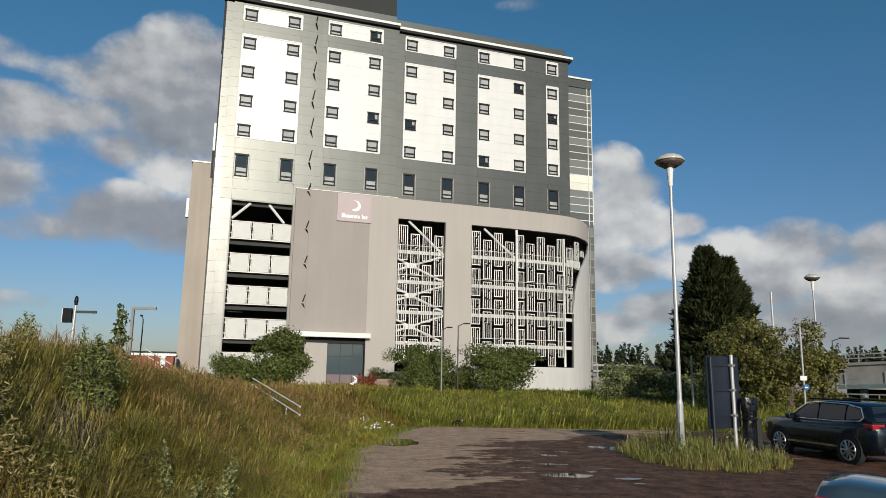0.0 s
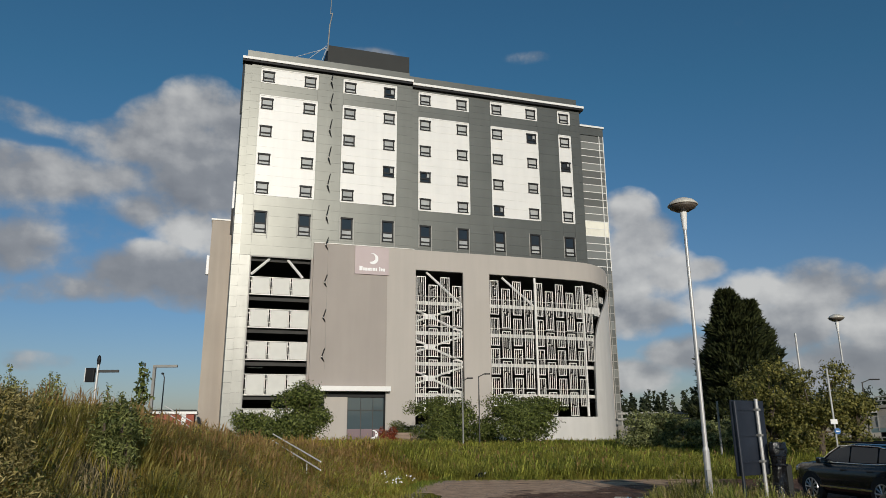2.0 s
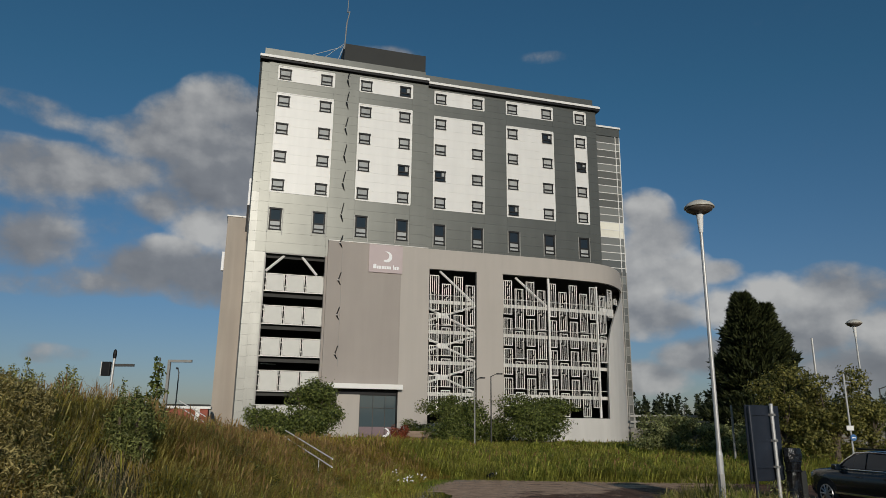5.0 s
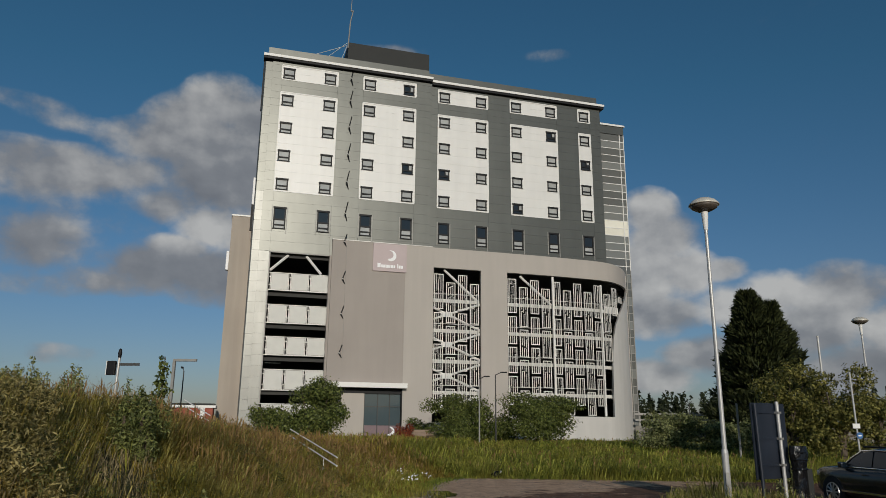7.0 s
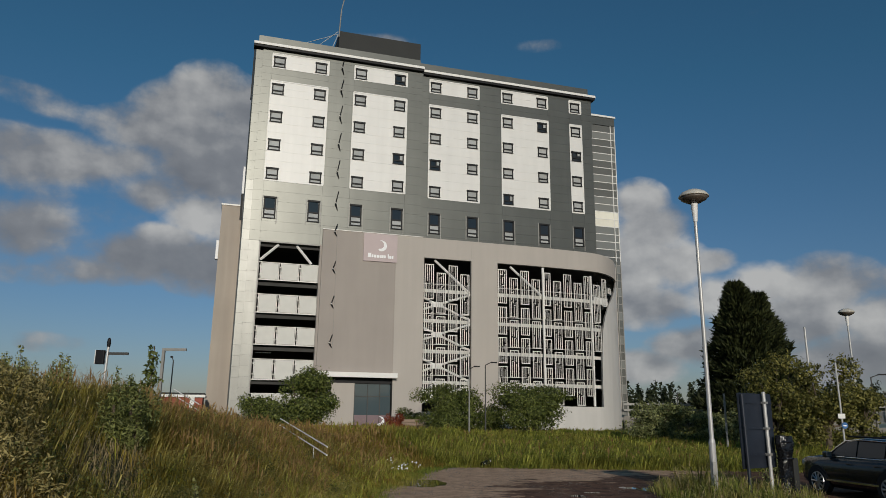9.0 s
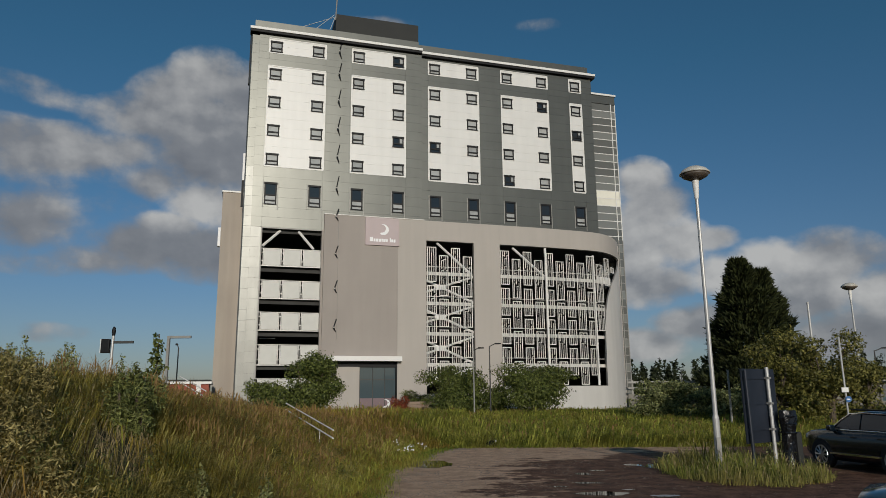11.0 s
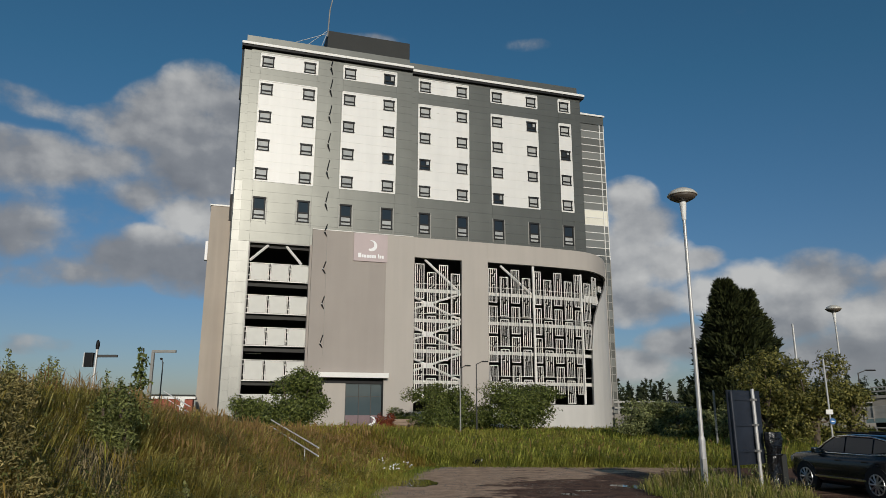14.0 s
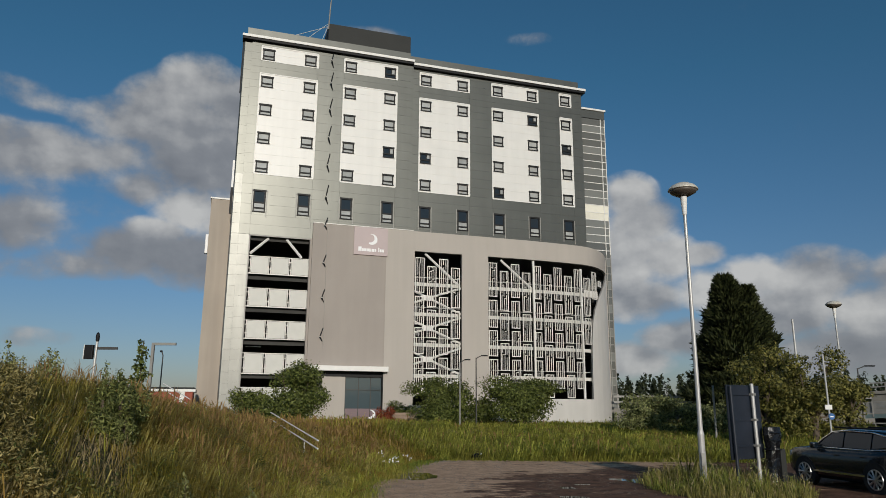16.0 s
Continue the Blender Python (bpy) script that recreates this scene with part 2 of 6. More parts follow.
def road_material():
    m = bpy.data.materials.new("worn wet asphalt")
    m.use_nodes = True
    nt = m.node_tree
    b = nt.nodes["Principled BSDF"]
    b.inputs["Specular IOR Level"].default_value = 0.12
    tc = nt.nodes.new("ShaderNodeTexCoord")

    def noise_at(scale, detail, rough=0.6, stretch=None):
        n = nt.nodes.new("ShaderNodeTexNoise")
        n.inputs["Scale"].default_value, n.inputs["Detail"].default_value, n.inputs["Roughness"].default_value = scale, detail, rough
        src = tc.outputs["Object"]
        if stretch:
            mp = nt.nodes.new("ShaderNodeMapping")
            mp.inputs["Scale"].default_value = stretch
            nt.links.new(src, mp.inputs[0])
            src = mp.outputs[0]
        nt.links.new(src, n.inputs["Vector"])
        return n.outputs[0]

    def rng(x, a, c, lo=0.0, hi=1.0):
        r = nt.nodes.new("ShaderNodeMapRange")
        r.interpolation_type = "SMOOTHSTEP"
        for i, v in enumerate((a, c, lo, hi)):
            r.inputs[i + 1].default_value = v
        nt.links.new(x, r.inputs[0])
        return r.outputs[0]

    sep = nt.nodes.new("ShaderNodeSeparateXYZ")
    nt.links.new(tc.outputs["Object"], sep.inputs[0])

    def add(p, q, k=1.0):
        n = nt.nodes.new("ShaderNodeMath")
        n.operation, n.inputs[1].default_value = "MULTIPLY_ADD", k
        nt.links.new(p, n.inputs[0])
        nt.links.new(q, n.inputs[2])
        return n.outputs[0]

    # dry along the bank and the far edge, wet over the hollow between and again close by
    wetness = add(rng(sep.outputs[0], -1.6, 3.4, -0.13, 0.11), noise_at(0.62, 12, 0.74, (0.6, 0.9, 1)))
    wetness = add(rng(add(sep.outputs[0], sep.outputs[1], -0.62), 20.6, 24.6, 0.0, -0.17), wetness)
    wetness = add(rng(sep.outputs[1], 13.3, 15.0, 0.2, 0.0), wetness)
    wet = rng(wetness, 0.475, 0.515)
    grit = noise_at(16, 6, 0.75)
    pale = noise_at(2.2, 6)
    dry = nt.nodes.new("ShaderNodeValToRGB")
    dry.color_ramp.elements[0].position, dry.color_ramp.elements[0].color = 0.38, (0.35, 0.225, 0.148, 1)
    dry.color_ramp.elements[1].position, dry.color_ramp.elements[1].color = 0.64, (0.72, 0.485, 0.325, 1)
    mixg = nt.nodes.new("ShaderNodeMath")
    mixg.operation = "MULTIPLY_ADD"
    mixg.inputs[1].default_value = 0.5
    nt.links.new(grit, mixg.inputs[0])
    sub = nt.nodes.new("ShaderNodeMath")
    sub.operation = "MULTIPLY"
    sub.inputs[1].default_value = 0.5
    nt.links.new(pale, sub.inputs[0])
    nt.links.new(sub.outputs[0], mixg.inputs[2])
    nt.links.new(mixg.outputs[0], dry.inputs[0])
    wetc = nt.nodes.new("ShaderNodeValToRGB")
    wetc.color_ramp.elements[0].position, wetc.color_ramp.elements[0].color = 0.4, (0.045, 0.022, 0.014, 1)
    wetc.color_ramp.elements[1].position, wetc.color_ramp.elements[1].color = 0.68, (0.29, 0.155, 0.1, 1)
    nt.links.new(mixg.outputs[0], wetc.inputs[0])
    mx = nt.nodes.new("ShaderNodeMix")
    mx.data_type = "RGBA"
    nt.links.new(wet, mx.inputs[0])
    nt.links.new(dry.outputs[0], mx.inputs[6])
    nt.links.new(wetc.outputs[0], mx.inputs[7])
    nt.links.new(mx.outputs[2], b.inputs["Base Color"])
    rr = nt.nodes.new("ShaderNodeMapRange")
    rr.inputs[3].default_value, rr.inputs[4].default_value = 0.95, 0.75
    nt.links.new(wet, rr.inputs[0])
    nt.links.new(rr.outputs[0], b.inputs["Roughness"])
    bp = nt.nodes.new("ShaderNodeBump")
    bp.inputs["Strength"].default_value, bp.inputs["Distance"].default_value = 0.6, 0.03
    nt.links.new(mixg.outputs[0], bp.inputs["Height"])
    nt.links.new(bp.outputs[0], b.inputs["Normal"])
    return m


GREY = material("dark grey metallic cladding", (0.114, 0.116, 0.104), 0.37, 0.55, 0.10, 0.5, 30, 0.02, spec=0.6, stain=0.08, per_object=0.15)
SHEENGREY = material("grey cladding paled for sun glare", (0.215, 0.215, 0.2), 0.42, 0.6, 0.1, 0.9, 9, 0.3, stain=0.14, per_object=0.3)
WHITE = material("white cladding", (0.77, 0.75, 0.71), 0.4, 0.0, 0.04, 0.6, 30, 0.02, spec=0.6, stain=0.05, per_object=0.1)
TRIM = material("white painted trim", (0.8, 0.78, 0.74), 0.45, 0.0, 0.04, 2, 40, 0.02)
TAUPE = material("taupe render", (0.37, 0.325, 0.29), 0.75, 0.0, 0.05, 0.35, 25, 0.05, stain=0.05)
PALE = material("pale render", (0.46, 0.415, 0.37), 0.7, 0.0, 0.04, 0.35, 25, 0.04, stain=0.05)
TAN = material("tan side render", (0.42, 0.36, 0.30), 0.75, 0.0, 0.06, 0.3, 25, 0.06, stain=0.12)
DARK = material("near black frame", (0.010, 0.010, 0.011), 0.55, 0, 0.2, 5, 60, 0.02, spec=0.25)
POSTD = material("dark painted post", (0.06, 0.058, 0.055), 0.6, 0.1, 0.15, 2, 40, 0.05)
SLATE = material("dark roof cladding", (0.026, 0.027, 0.025), 0.75, 0.0, 0.15, 0.5, 30, 0.02)
# concrete coloured dark to stand for shade in deep recesses
SHADECONC = material("concrete darkened for shade", (0.05, 0.048, 0.045), 0.85, 0, 0.25, 1, 30, 0.1)
GALV = material("galvanised steel", (0.62, 0.6, 0.56), 0.5, 0.15, 0.10, 2, 40, 0.03)
SCREEN = material("weathered white screen metal", (0.72, 0.69, 0.64), 0.5, 0.1, 0.12, 2, 40, 0.03, per_object=0.2)
MESHP = material("perforated panel", (0.55, 0.54, 0.5), 0.55, 0.1, 0.06, 1.5, 70, 0.05, per_object=0.15)
GLASS = glass_material("dark window glass")
BLIND = material("window with pale blind", (0.37, 0.37, 0.355), 0.12, 0, 0.25, 1.2, 20, 0.0, coat=0.5, per_object=0.4)
BLUEGL = glass_material("blue grey glazing", (0.07, 0.095, 0.105), 0.08)
TOWGL = glass_material("stair tower glazing", (0.13, 0.132, 0.122), 0.12)
TOWPALE = glass_material("stair glazing paled for reflections", (0.21, 0.215, 0.2), 0.12)
MAUVE = material("pale mauve sign", (0.48, 0.385, 0.38), 0.5, 0, 0.05, 1, 30, 0.0)
VINYL = material("dull mauve vinyl", (0.2, 0.135, 0.145), 0.35, 0, 0.06, 1, 30, 0.0)
LOGO = material("white sign lettering", (0.85, 0.84, 0.84), 0.5, 0, 0.02, 1, 30, 0.0)
STEEL = material("grey lamp column paint", (0.55, 0.54, 0.52), 0.45, 0.3, 0.12, 1.5, 40, 0.03, stain=0.15)
POSTG = material("dull grey post", (0.30, 0.29, 0.27), 0.6, 0.3, 0.15, 2, 40, 0.05)
LAMPW = material("lamp hood", (0.62, 0.58, 0.5), 0.4, 0.1, 0.08, 3, 30, 0.02)
LAMPU = material("lamp underside", (0.10, 0.08, 0.062), 0.5, 0.0, 0.15, 3, 30, 0.02)
NAVY = material("dark blue sign back", (0.022, 0.028, 0.042), 0.5, 0.1, 0.25, 1.5, 40, 0.03, stain=0.2)
BLACKP = material("black plastic wrap", (0.008, 0.008, 0.009), 0.2, 0, 0.3, 6, 24, 1.0)
BRICKR = material("red brick", (0.33, 0.09, 0.06), 0.85, 0, 0.2, 1, 20, 0.1)
SLEEPER = material("weathered sleeper timber", (0.24, 0.175, 0.13), 0.85, 0, 0.3, 2, 30, 0.4, per_object=0.3)
TEALST = material("dull teal painted steel", (0.17, 0.235, 0.24), 0.5, 0.2, 0.12, 1, 30, 0.03, stain=0.2)
BARK = material("bark", (0.12, 0.09, 0.065), 0.9, 0, 0.3, 4, 40, 0.6)
CARBLUE = material("dark teal car paint", (0.005, 0.010, 0.016), 0.22, 0.1, 0.05, 1, 50, 0.0, coat=0.5, spec=0.4)
CARGREY = material("blue grey car paint", (0.06, 0.1, 0.12), 0.3, 0.3, 0.05, 1, 50, 0.0, coat=1.0)
TYRE = material("tyre rubber", (0.02, 0.02, 0.02), 0.8, 0, 0.2, 5, 60, 0.1)
RIM = material("alloy wheel", (0.5, 0.5, 0.5), 0.3, 0.8, 0.05, 5, 60, 0.0)
CHROME = material("chrome strip", (0.7, 0.7, 0.7), 0.15, 1.0, 0.02, 5, 60, 0.0)
REDL = material("red tail lamp", (0.42, 0.014, 0.018), 0.2, 0, 0.1, 5, 60, 0.0, coat=1.0)
CLEARL = material("clear lamp glass", (0.55, 0.56, 0.58), 0.12, 0.2, 0.1, 5, 60, 0.0, coat=1.0)
ROAD = road_material()
SOIL = material("earth under grass", (0.075, 0.06, 0.03), 0.95, 0, 0.35, 0.7, 12, 0.6, second=(0.085, 0.085, 0.03))
WATER = glass_material("puddle water", (0.022, 0.018, 0.014), 0.03)
CONCB = material("bridge concrete", (0.27, 0.25, 0.22), 0.85, 0, 0.15, 0.4, 15, 0.2, stain=0.25)
GRASS = leaf_material("meadow grass", (0.2, 0.178, 0.028), (0.54, 0.45, 0.09), 0.6, 0.4, (0.34, 0.21, 0.055), 0.7)
GRASSG = leaf_material("green verge grass", (0.075, 0.115, 0.016), (0.29, 0.325, 0.06), 0.6, 0.4, (0.36, 0.32, 0.07), 0.3)
GRASSY = leaf_material("bright young grass", (0.16, 0.175, 0.024), (0.46, 0.45, 0.085), 0.6, 0.28)
ISLG = leaf_material("yellowing island grass", (0.06, 0.09, 0.016), (0.36, 0.37, 0.08), 0.6, 0.25, (0.33, 0.28, 0.09), 0.6)
SEED = leaf_material("brown seed heads", (0.16, 0.09, 0.034), (0.36, 0.235, 0.095), 0.7, 0.2)
MATTED = leaf_material("matted yellowing grass", (0.26, 0.23, 0.06), (0.62, 0.52, 0.17), 0.6, 0.38)
STRAW = leaf_material("dry straw", (0.28, 0.21, 0.10), (0.5, 0.4, 0.22), 0.7, 0.2)
BUSHL = leaf_material("bush leaves", (0.024, 0.04, 0.009), (0.2, 0.225, 0.06), 0.45, 0.15)
BUSHP = leaf_material("grey green leaves", (0.03, 0.042, 0.012), (0.33, 0.345, 0.14), 0.4, 0.12)
SHRUBL = leaf_material("grey green shrub leaves", (0.035, 0.05, 0.013), (0.31, 0.33, 0.11), 0.45, 0.15)
PALEW = leaf_material("pale curling weed", (0.09, 0.078, 0.02), (0.56, 0.46, 0.19), 0.6, 0.25)
MUGW = leaf_material("mugwort leaves", (0.07, 0.085, 0.022), (0.42, 0.42, 0.17), 0.6, 0.2)
TREEY = leaf_material("yellow green tree leaves", (0.03, 0.04, 0.01), (0.31, 0.28, 0.08), 0.45, 0.25)
CONIF = leaf_material("dark conifer sprays", (0.006, 0.010, 0.004), (0.065, 0.075, 0.026), 0.6, 0.05)
FARW = leaf_material("far wood leaves", (0.02, 0.03, 0.014), (0.055, 0.065, 0.03), 0.7, 0.05)
REDF = leaf_material("red shrub leaves", (0.12, 0.03, 0.014), (0.36, 0.09, 0.045), 0.6, 0.2)
STONE = material("pale gravel", (0.26, 0.215, 0.175), 0.9, 0, 0.5, 9, 60, 0.1)
WEED = leaf_material("broad weed leaves", (0.035, 0.055, 0.012), (0.19, 0.19, 0.06), 0.5, 0.2)
GLAREPANE = material("cream pane with painted glare", (0.8, 0.77, 0.66), 0.3, 0.0, 0.1, 1.5, 30, 0.0, per_object=0.4)
CARBLACK = material("black car paint", (0.006, 0.006, 0.008), 0.2, 0.1, 0.05, 1, 50, 0.0, coat=1.0)
OFFWHITE = material("off white wall paint", (0.6, 0.575, 0.54), 0.6, 0.0, 0.05, 0.35, 25, 0.04, stain=0.08)


# ---- mesh helpers ----
def obj(name, bm, mat, parent=None, label="", smooth=False):
    me = bpy.data.meshes.new(name)
    bm.normal_update()
    bm.to_mesh(me)
    bm.free()
    me.materials.append(mat)
    if smooth:
        for p in me.polygons:
            p.use_smooth = True
    ob = new(name, me)
    if parent:
        ob.parent = parent
    if label:
        ob["label"] = label
    return ob


part = obj


def thing(name, at=(0, 0, 0), rz=0.0, label="", category="", group="", kind=""):
    ob = new(name)
    ob.matrix_basis = pose(*at, 0, 0, rz)
    return tagged(ob, label, category, group, kind)


def raw(name, verts, faces, mat, parent=None, smooth=False):
    me = bpy.data.meshes.new(name)
    me.from_pydata(verts, [], faces)
    me.materials.append(mat)
    if smooth:
        for p in me.polygons:
            p.use_smooth = True
    ob = new(name, me)
    if parent:
        ob.parent = parent
    return ob


def bx(bm, x0, x1, y0, y1, z0, z1):
    v = [bm.verts.new((x, y, z)) for z in (z0, z1) for y in (y0, y1) for x in (x0, x1)]
    for f in ((0, 2, 3, 1), (4, 5, 7, 6), (0, 1, 5, 4), (2, 6, 7, 3), (0, 4, 6, 2), (1, 3, 7, 5)):
        bm.faces.new([v[i] for i in f])


def box(x0, x1, y0, y1, z0, z1, bevel=0.0):
    bm = bmesh.new()
    bx(bm, x0, x1, y0, y1, z0, z1)
    if bevel:
        bmesh.ops.bevel(bm, geom=bm.edges[:], offset=bevel, segments=2, affect="EDGES", profile=0.6)
    return bm


def bar(bm, a, b, r, r2=None, n=8):
    """A round bar from a to b."""
    a, b = Vector(a), Vector(b)
    q = (b - a).to_track_quat("Z", "Y")
    rings = []
    for p, rr in ((a, r), (b, r if r2 is None else r2)):
        rings.append([bm.verts.new(p + q @ Vector((rr * math.cos(k * math.tau / n), rr * math.sin(k * math.tau / n), 0))) for k in range(n)])
    for k in range(n):
        bm.faces.new((rings[0][k], rings[0][(k + 1) % n], rings[1][(k + 1) % n], rings[1][k]))
    bm.faces.new(rings[0][::-1])
    bm.faces.new(rings[1])


def rod(a, b, r, r2=None, n=8):
    bm = bmesh.new()
    bar(bm, a, b, r, r2, n)
    return bm


def turned(profile, n=20, at=(0, 0, 0)):
    """A shape turned round the z axis from (radius, height) pairs."""
    bm = bmesh.new()
    rings = [[bm.verts.new((at[0] + r * math.cos(k * math.tau / n), at[1] + r * math.sin(k * math.tau / n), at[2] + z)) for k in range(n)] for r, z in profile]
    for a, b in zip(rings, rings[1:]):
        for k in range(n):
            bm.faces.new((a[k], a[(k + 1) % n], b[(k + 1) % n], b[k]))
    bm.faces.new(rings[0][::-1])
    bm.faces.new(rings[-1])
    return bm


def loft(rings, closed=True):
    bm = bmesh.new()
    vs = [[bm.verts.new(p) for p in r] for r in rings]
    n = len(vs[0])
    for a, b in zip(vs, vs[1:]):
        for k in range(n if closed else n - 1):
            bm.faces.new((a[k], a[(k + 1) % n], b[(k + 1) % n], b[k]))
    if closed:
        bm.faces.new(vs[0][::-1])
        bm.faces.new(vs[-1])
    bmesh.ops.recalc_face_normals(bm, faces=bm.faces[:])
    return bm


def prism(pts, z0, z1):
    bm = bmesh.new()
    lo = [bm.verts.new((x, y, z0)) for x, y in pts]
    hi = [bm.verts.new((x, y, z1)) for x, y in pts]
    n = len(pts)
    for k in range(n):
        bm.faces.new((lo[k], lo[(k + 1) % n], hi[(k + 1) % n], hi[k]))
    bm.faces.new(hi)
    bm.faces.new(lo[::-1])
    bmesh.ops.recalc_face_normals(bm, faces=bm.faces[:])
    return bm


# ---- the ground ----
def ease(a, b, x):
    t = min(1.0, max(0.0, (x - a) / (b - a)))
    return t * t * (3 - 2 * t)


EDGE_Y = [-20, 10, 13.4, 15.5, 20.3, 21.7, 22.6, 26, 28, 29.5, 30.4, 34, 45]
EDGE_X = [-1.6, -1.8, -1.95, -2.15, -2.5, -2.4, -2.0, -1.7, -1.5, -1.0, -0.1, 1.5, 3.0]
CREST_Y = [-30, 5, 10, 13.5, 18.5, 24, 26, 30, 45, 60, 90]
CREST_Z = [2.1, 2.22, 2.25, 2.04, 1.72, 1.3, 1.12, 1.02, 0.9, 0.65, 0.6]
FAR_EDGE = 30.6


def ground_z(x, y):
    far = 0.04 + 0.66 * ease(30.5, 60, y) if y > 30.5 else 0.04 * ease(29.8, 30.5, y)
    dl = float(np.interp(y, EDGE_Y, EDGE_X)) - x
    crest = float(np.interp(y, CREST_Y, CREST_Z))
    bank = crest * ease(0.0, 4.6, dl)
    if bank > 0:
        bank += 0.14 * noise.noise(Vector((x * 0.45, y * 0.45, 3))) * ease(0.3, 2, dl)
    return max(far, bank) if bank > 0 else far


def build_ground():
    xs = sorted(set([-2500, -900, -400, -200, -120, -80, -55, -40] + [round(-32 + 0.8 * i, 2) for i in range(91)] + [46, 60, 90, 150, 300, 700, 2500]))
    ys = sorted(set([-2500, -600, -150, -60, -30, -15] + [round(-8 + 0.7 * i, 2) for i in range(112)] + [75, 85, 100, 140, 250, 500, 1000, 2500]))
    vs = [(x, y, ground_z(x, y) - (0.03 if y < 31 else 0)) for y in ys for x in xs]
    w = len(xs)
    fs = [(j * w + i, j * w + i + 1, (j + 1) * w + i + 1, (j + 1) * w + i) for j in range(len(ys) - 1) for i in range(w - 1)]
    return tagged(raw("ground", vs, fs, SOIL, smooth=True), "rough earth ground with a grassy bank beside the road", "ground", kind="structure")


build_ground()


def build_road():
    """Worn asphalt with a ragged edge, 12 mm over the earth."""
    ys = [-12 + 0.5 * i for i in range(int((FAR_EDGE + 12) / 0.5) + 1)]
    vs, fs = [], []
    cols = [0, 0.02, 0.06, 0.12, 0.25, 0.45, 0.7, 1.0]
    for y in ys:
        e = float(np.interp(y, EDGE_Y, EDGE_X)) - 0.1 + 0.28 * noise.noise(Vector((y * 0.9, 0, 7)))
        for c in cols:
            x = e + c * (60 - e)
            yy = y + (0.35 * noise.noise(Vector((x * 0.5, 5, 1))) if y >= FAR_EDGE - 0.6 else 0)
            vs.append((x, yy, 0.012))
    w = len(cols)
    for j in range(len(ys) - 1):
        for i in range(w - 1):
            fs.append((j * w + i, j * w + i + 1, (j + 1) * w + i + 1, (j + 1) * w + i))
    return tagged(raw("road", vs, fs, ROAD), "worn gravelly asphalt road with dark wet patches", "road", kind="structure")


build_road()

# ---- the hotel ----
hotel = thing("hotel_building", (0, 66.208, 0.2), 18.519, "tall grey and white clad hotel over a taupe car park podium", "building")
COLS = [-19.16, -15.21, -11.27, -7.32, -3.43, 0.51, 4.43, 8.36, 12.30]
ROWS = [35.07, 32.26, 29.46, 26.66, 23.86]
WW, WH = 1.1, 1.1
TALL = (21.08, 19.01)
STEP = 0.5
BLOCKS = [(-19.27, -13.93), (-11.38, -6.04), (-3.54, 1.80), (4.32, 9.64), (12.19, 13.58)]


def build_window(col, row):
    x0, y = COLS[col], (0.0 if col < 4 else STEP)
    z1 = ROWS[row] if row < 5 else TALL[0]
    z0 = z1 - WH if row < 5 else TALL[1]
    f, t = bmesh.new(), 0.12
    y0, y1 = y - 0.05, y + 0.16
    bx(f, x0 - 0.04, x0 + WW + 0.04, y0 - 0.03, y1, z1 - 0.16, z1)
    bx(f, x0, x0 + WW, y0, y1, z0, z0 + 0.07)
    bx(f, x0, x0 + t, y0, y1, z0 + 0.07, z1 - 0.16)
    bx(f, x0 + WW - t, x0 + WW, y0, y1, z0 + 0.07, z1 - 0.16)
    bars = [z0 + 0.36] if row < 5 else [z0 + 0.36, z0 + 0.88]
    for zb in bars:
        bx(f, x0 + t, x0 + WW - t, y0, y1, zb - 0.065, zb + 0.065)
    dark = (col, row) in {(3, 0), (3, 3), (4, 3), (7, 1), (8, 2), (6, 4)}
    if dark:
        bx(f, x0 + 0.62, x0 + 0.70, y0, y1, z0 + 0.41, z1 - 0.16)
    win = part("window", f, DARK, hotel)
    if dark:
        part("curtain", box(x0 + 0.72, x0 + WW - t, y + 0.005, y + 0.018, z0 + 0.45 + 0.1 * (col % 3), z1 - 0.2), BLIND, win, "pale curtain")
    part("sill", box(x0 - 0.03, x0 + WW + 0.03, y0 - 0.04, y0 - 0.003, z0 - 0.03, z0 + 0.05), DARK, win)
    levels = [z0 + 0.07] + bars + [z1 - 0.16]
    for k, (a, b) in enumerate(zip(levels, levels[1:])):
        top = row == 5 and k == 2
        part("pane", box(x0 + t, x0 + WW - t, y + 0.02, y + 0.05, a + (0.05 if k else 0), b - (0.05 if b in bars else 0)), GLASS if (dark or top) else BLIND, win)


def cuts(lo, hi, holes):
    out, a = [], lo
    for h0, h1 in sorted(holes):
        if h0 > a:
            out.append((a, h0))
        a = max(a, h1)
    if a < hi:
        out.append((a, hi))
    return out


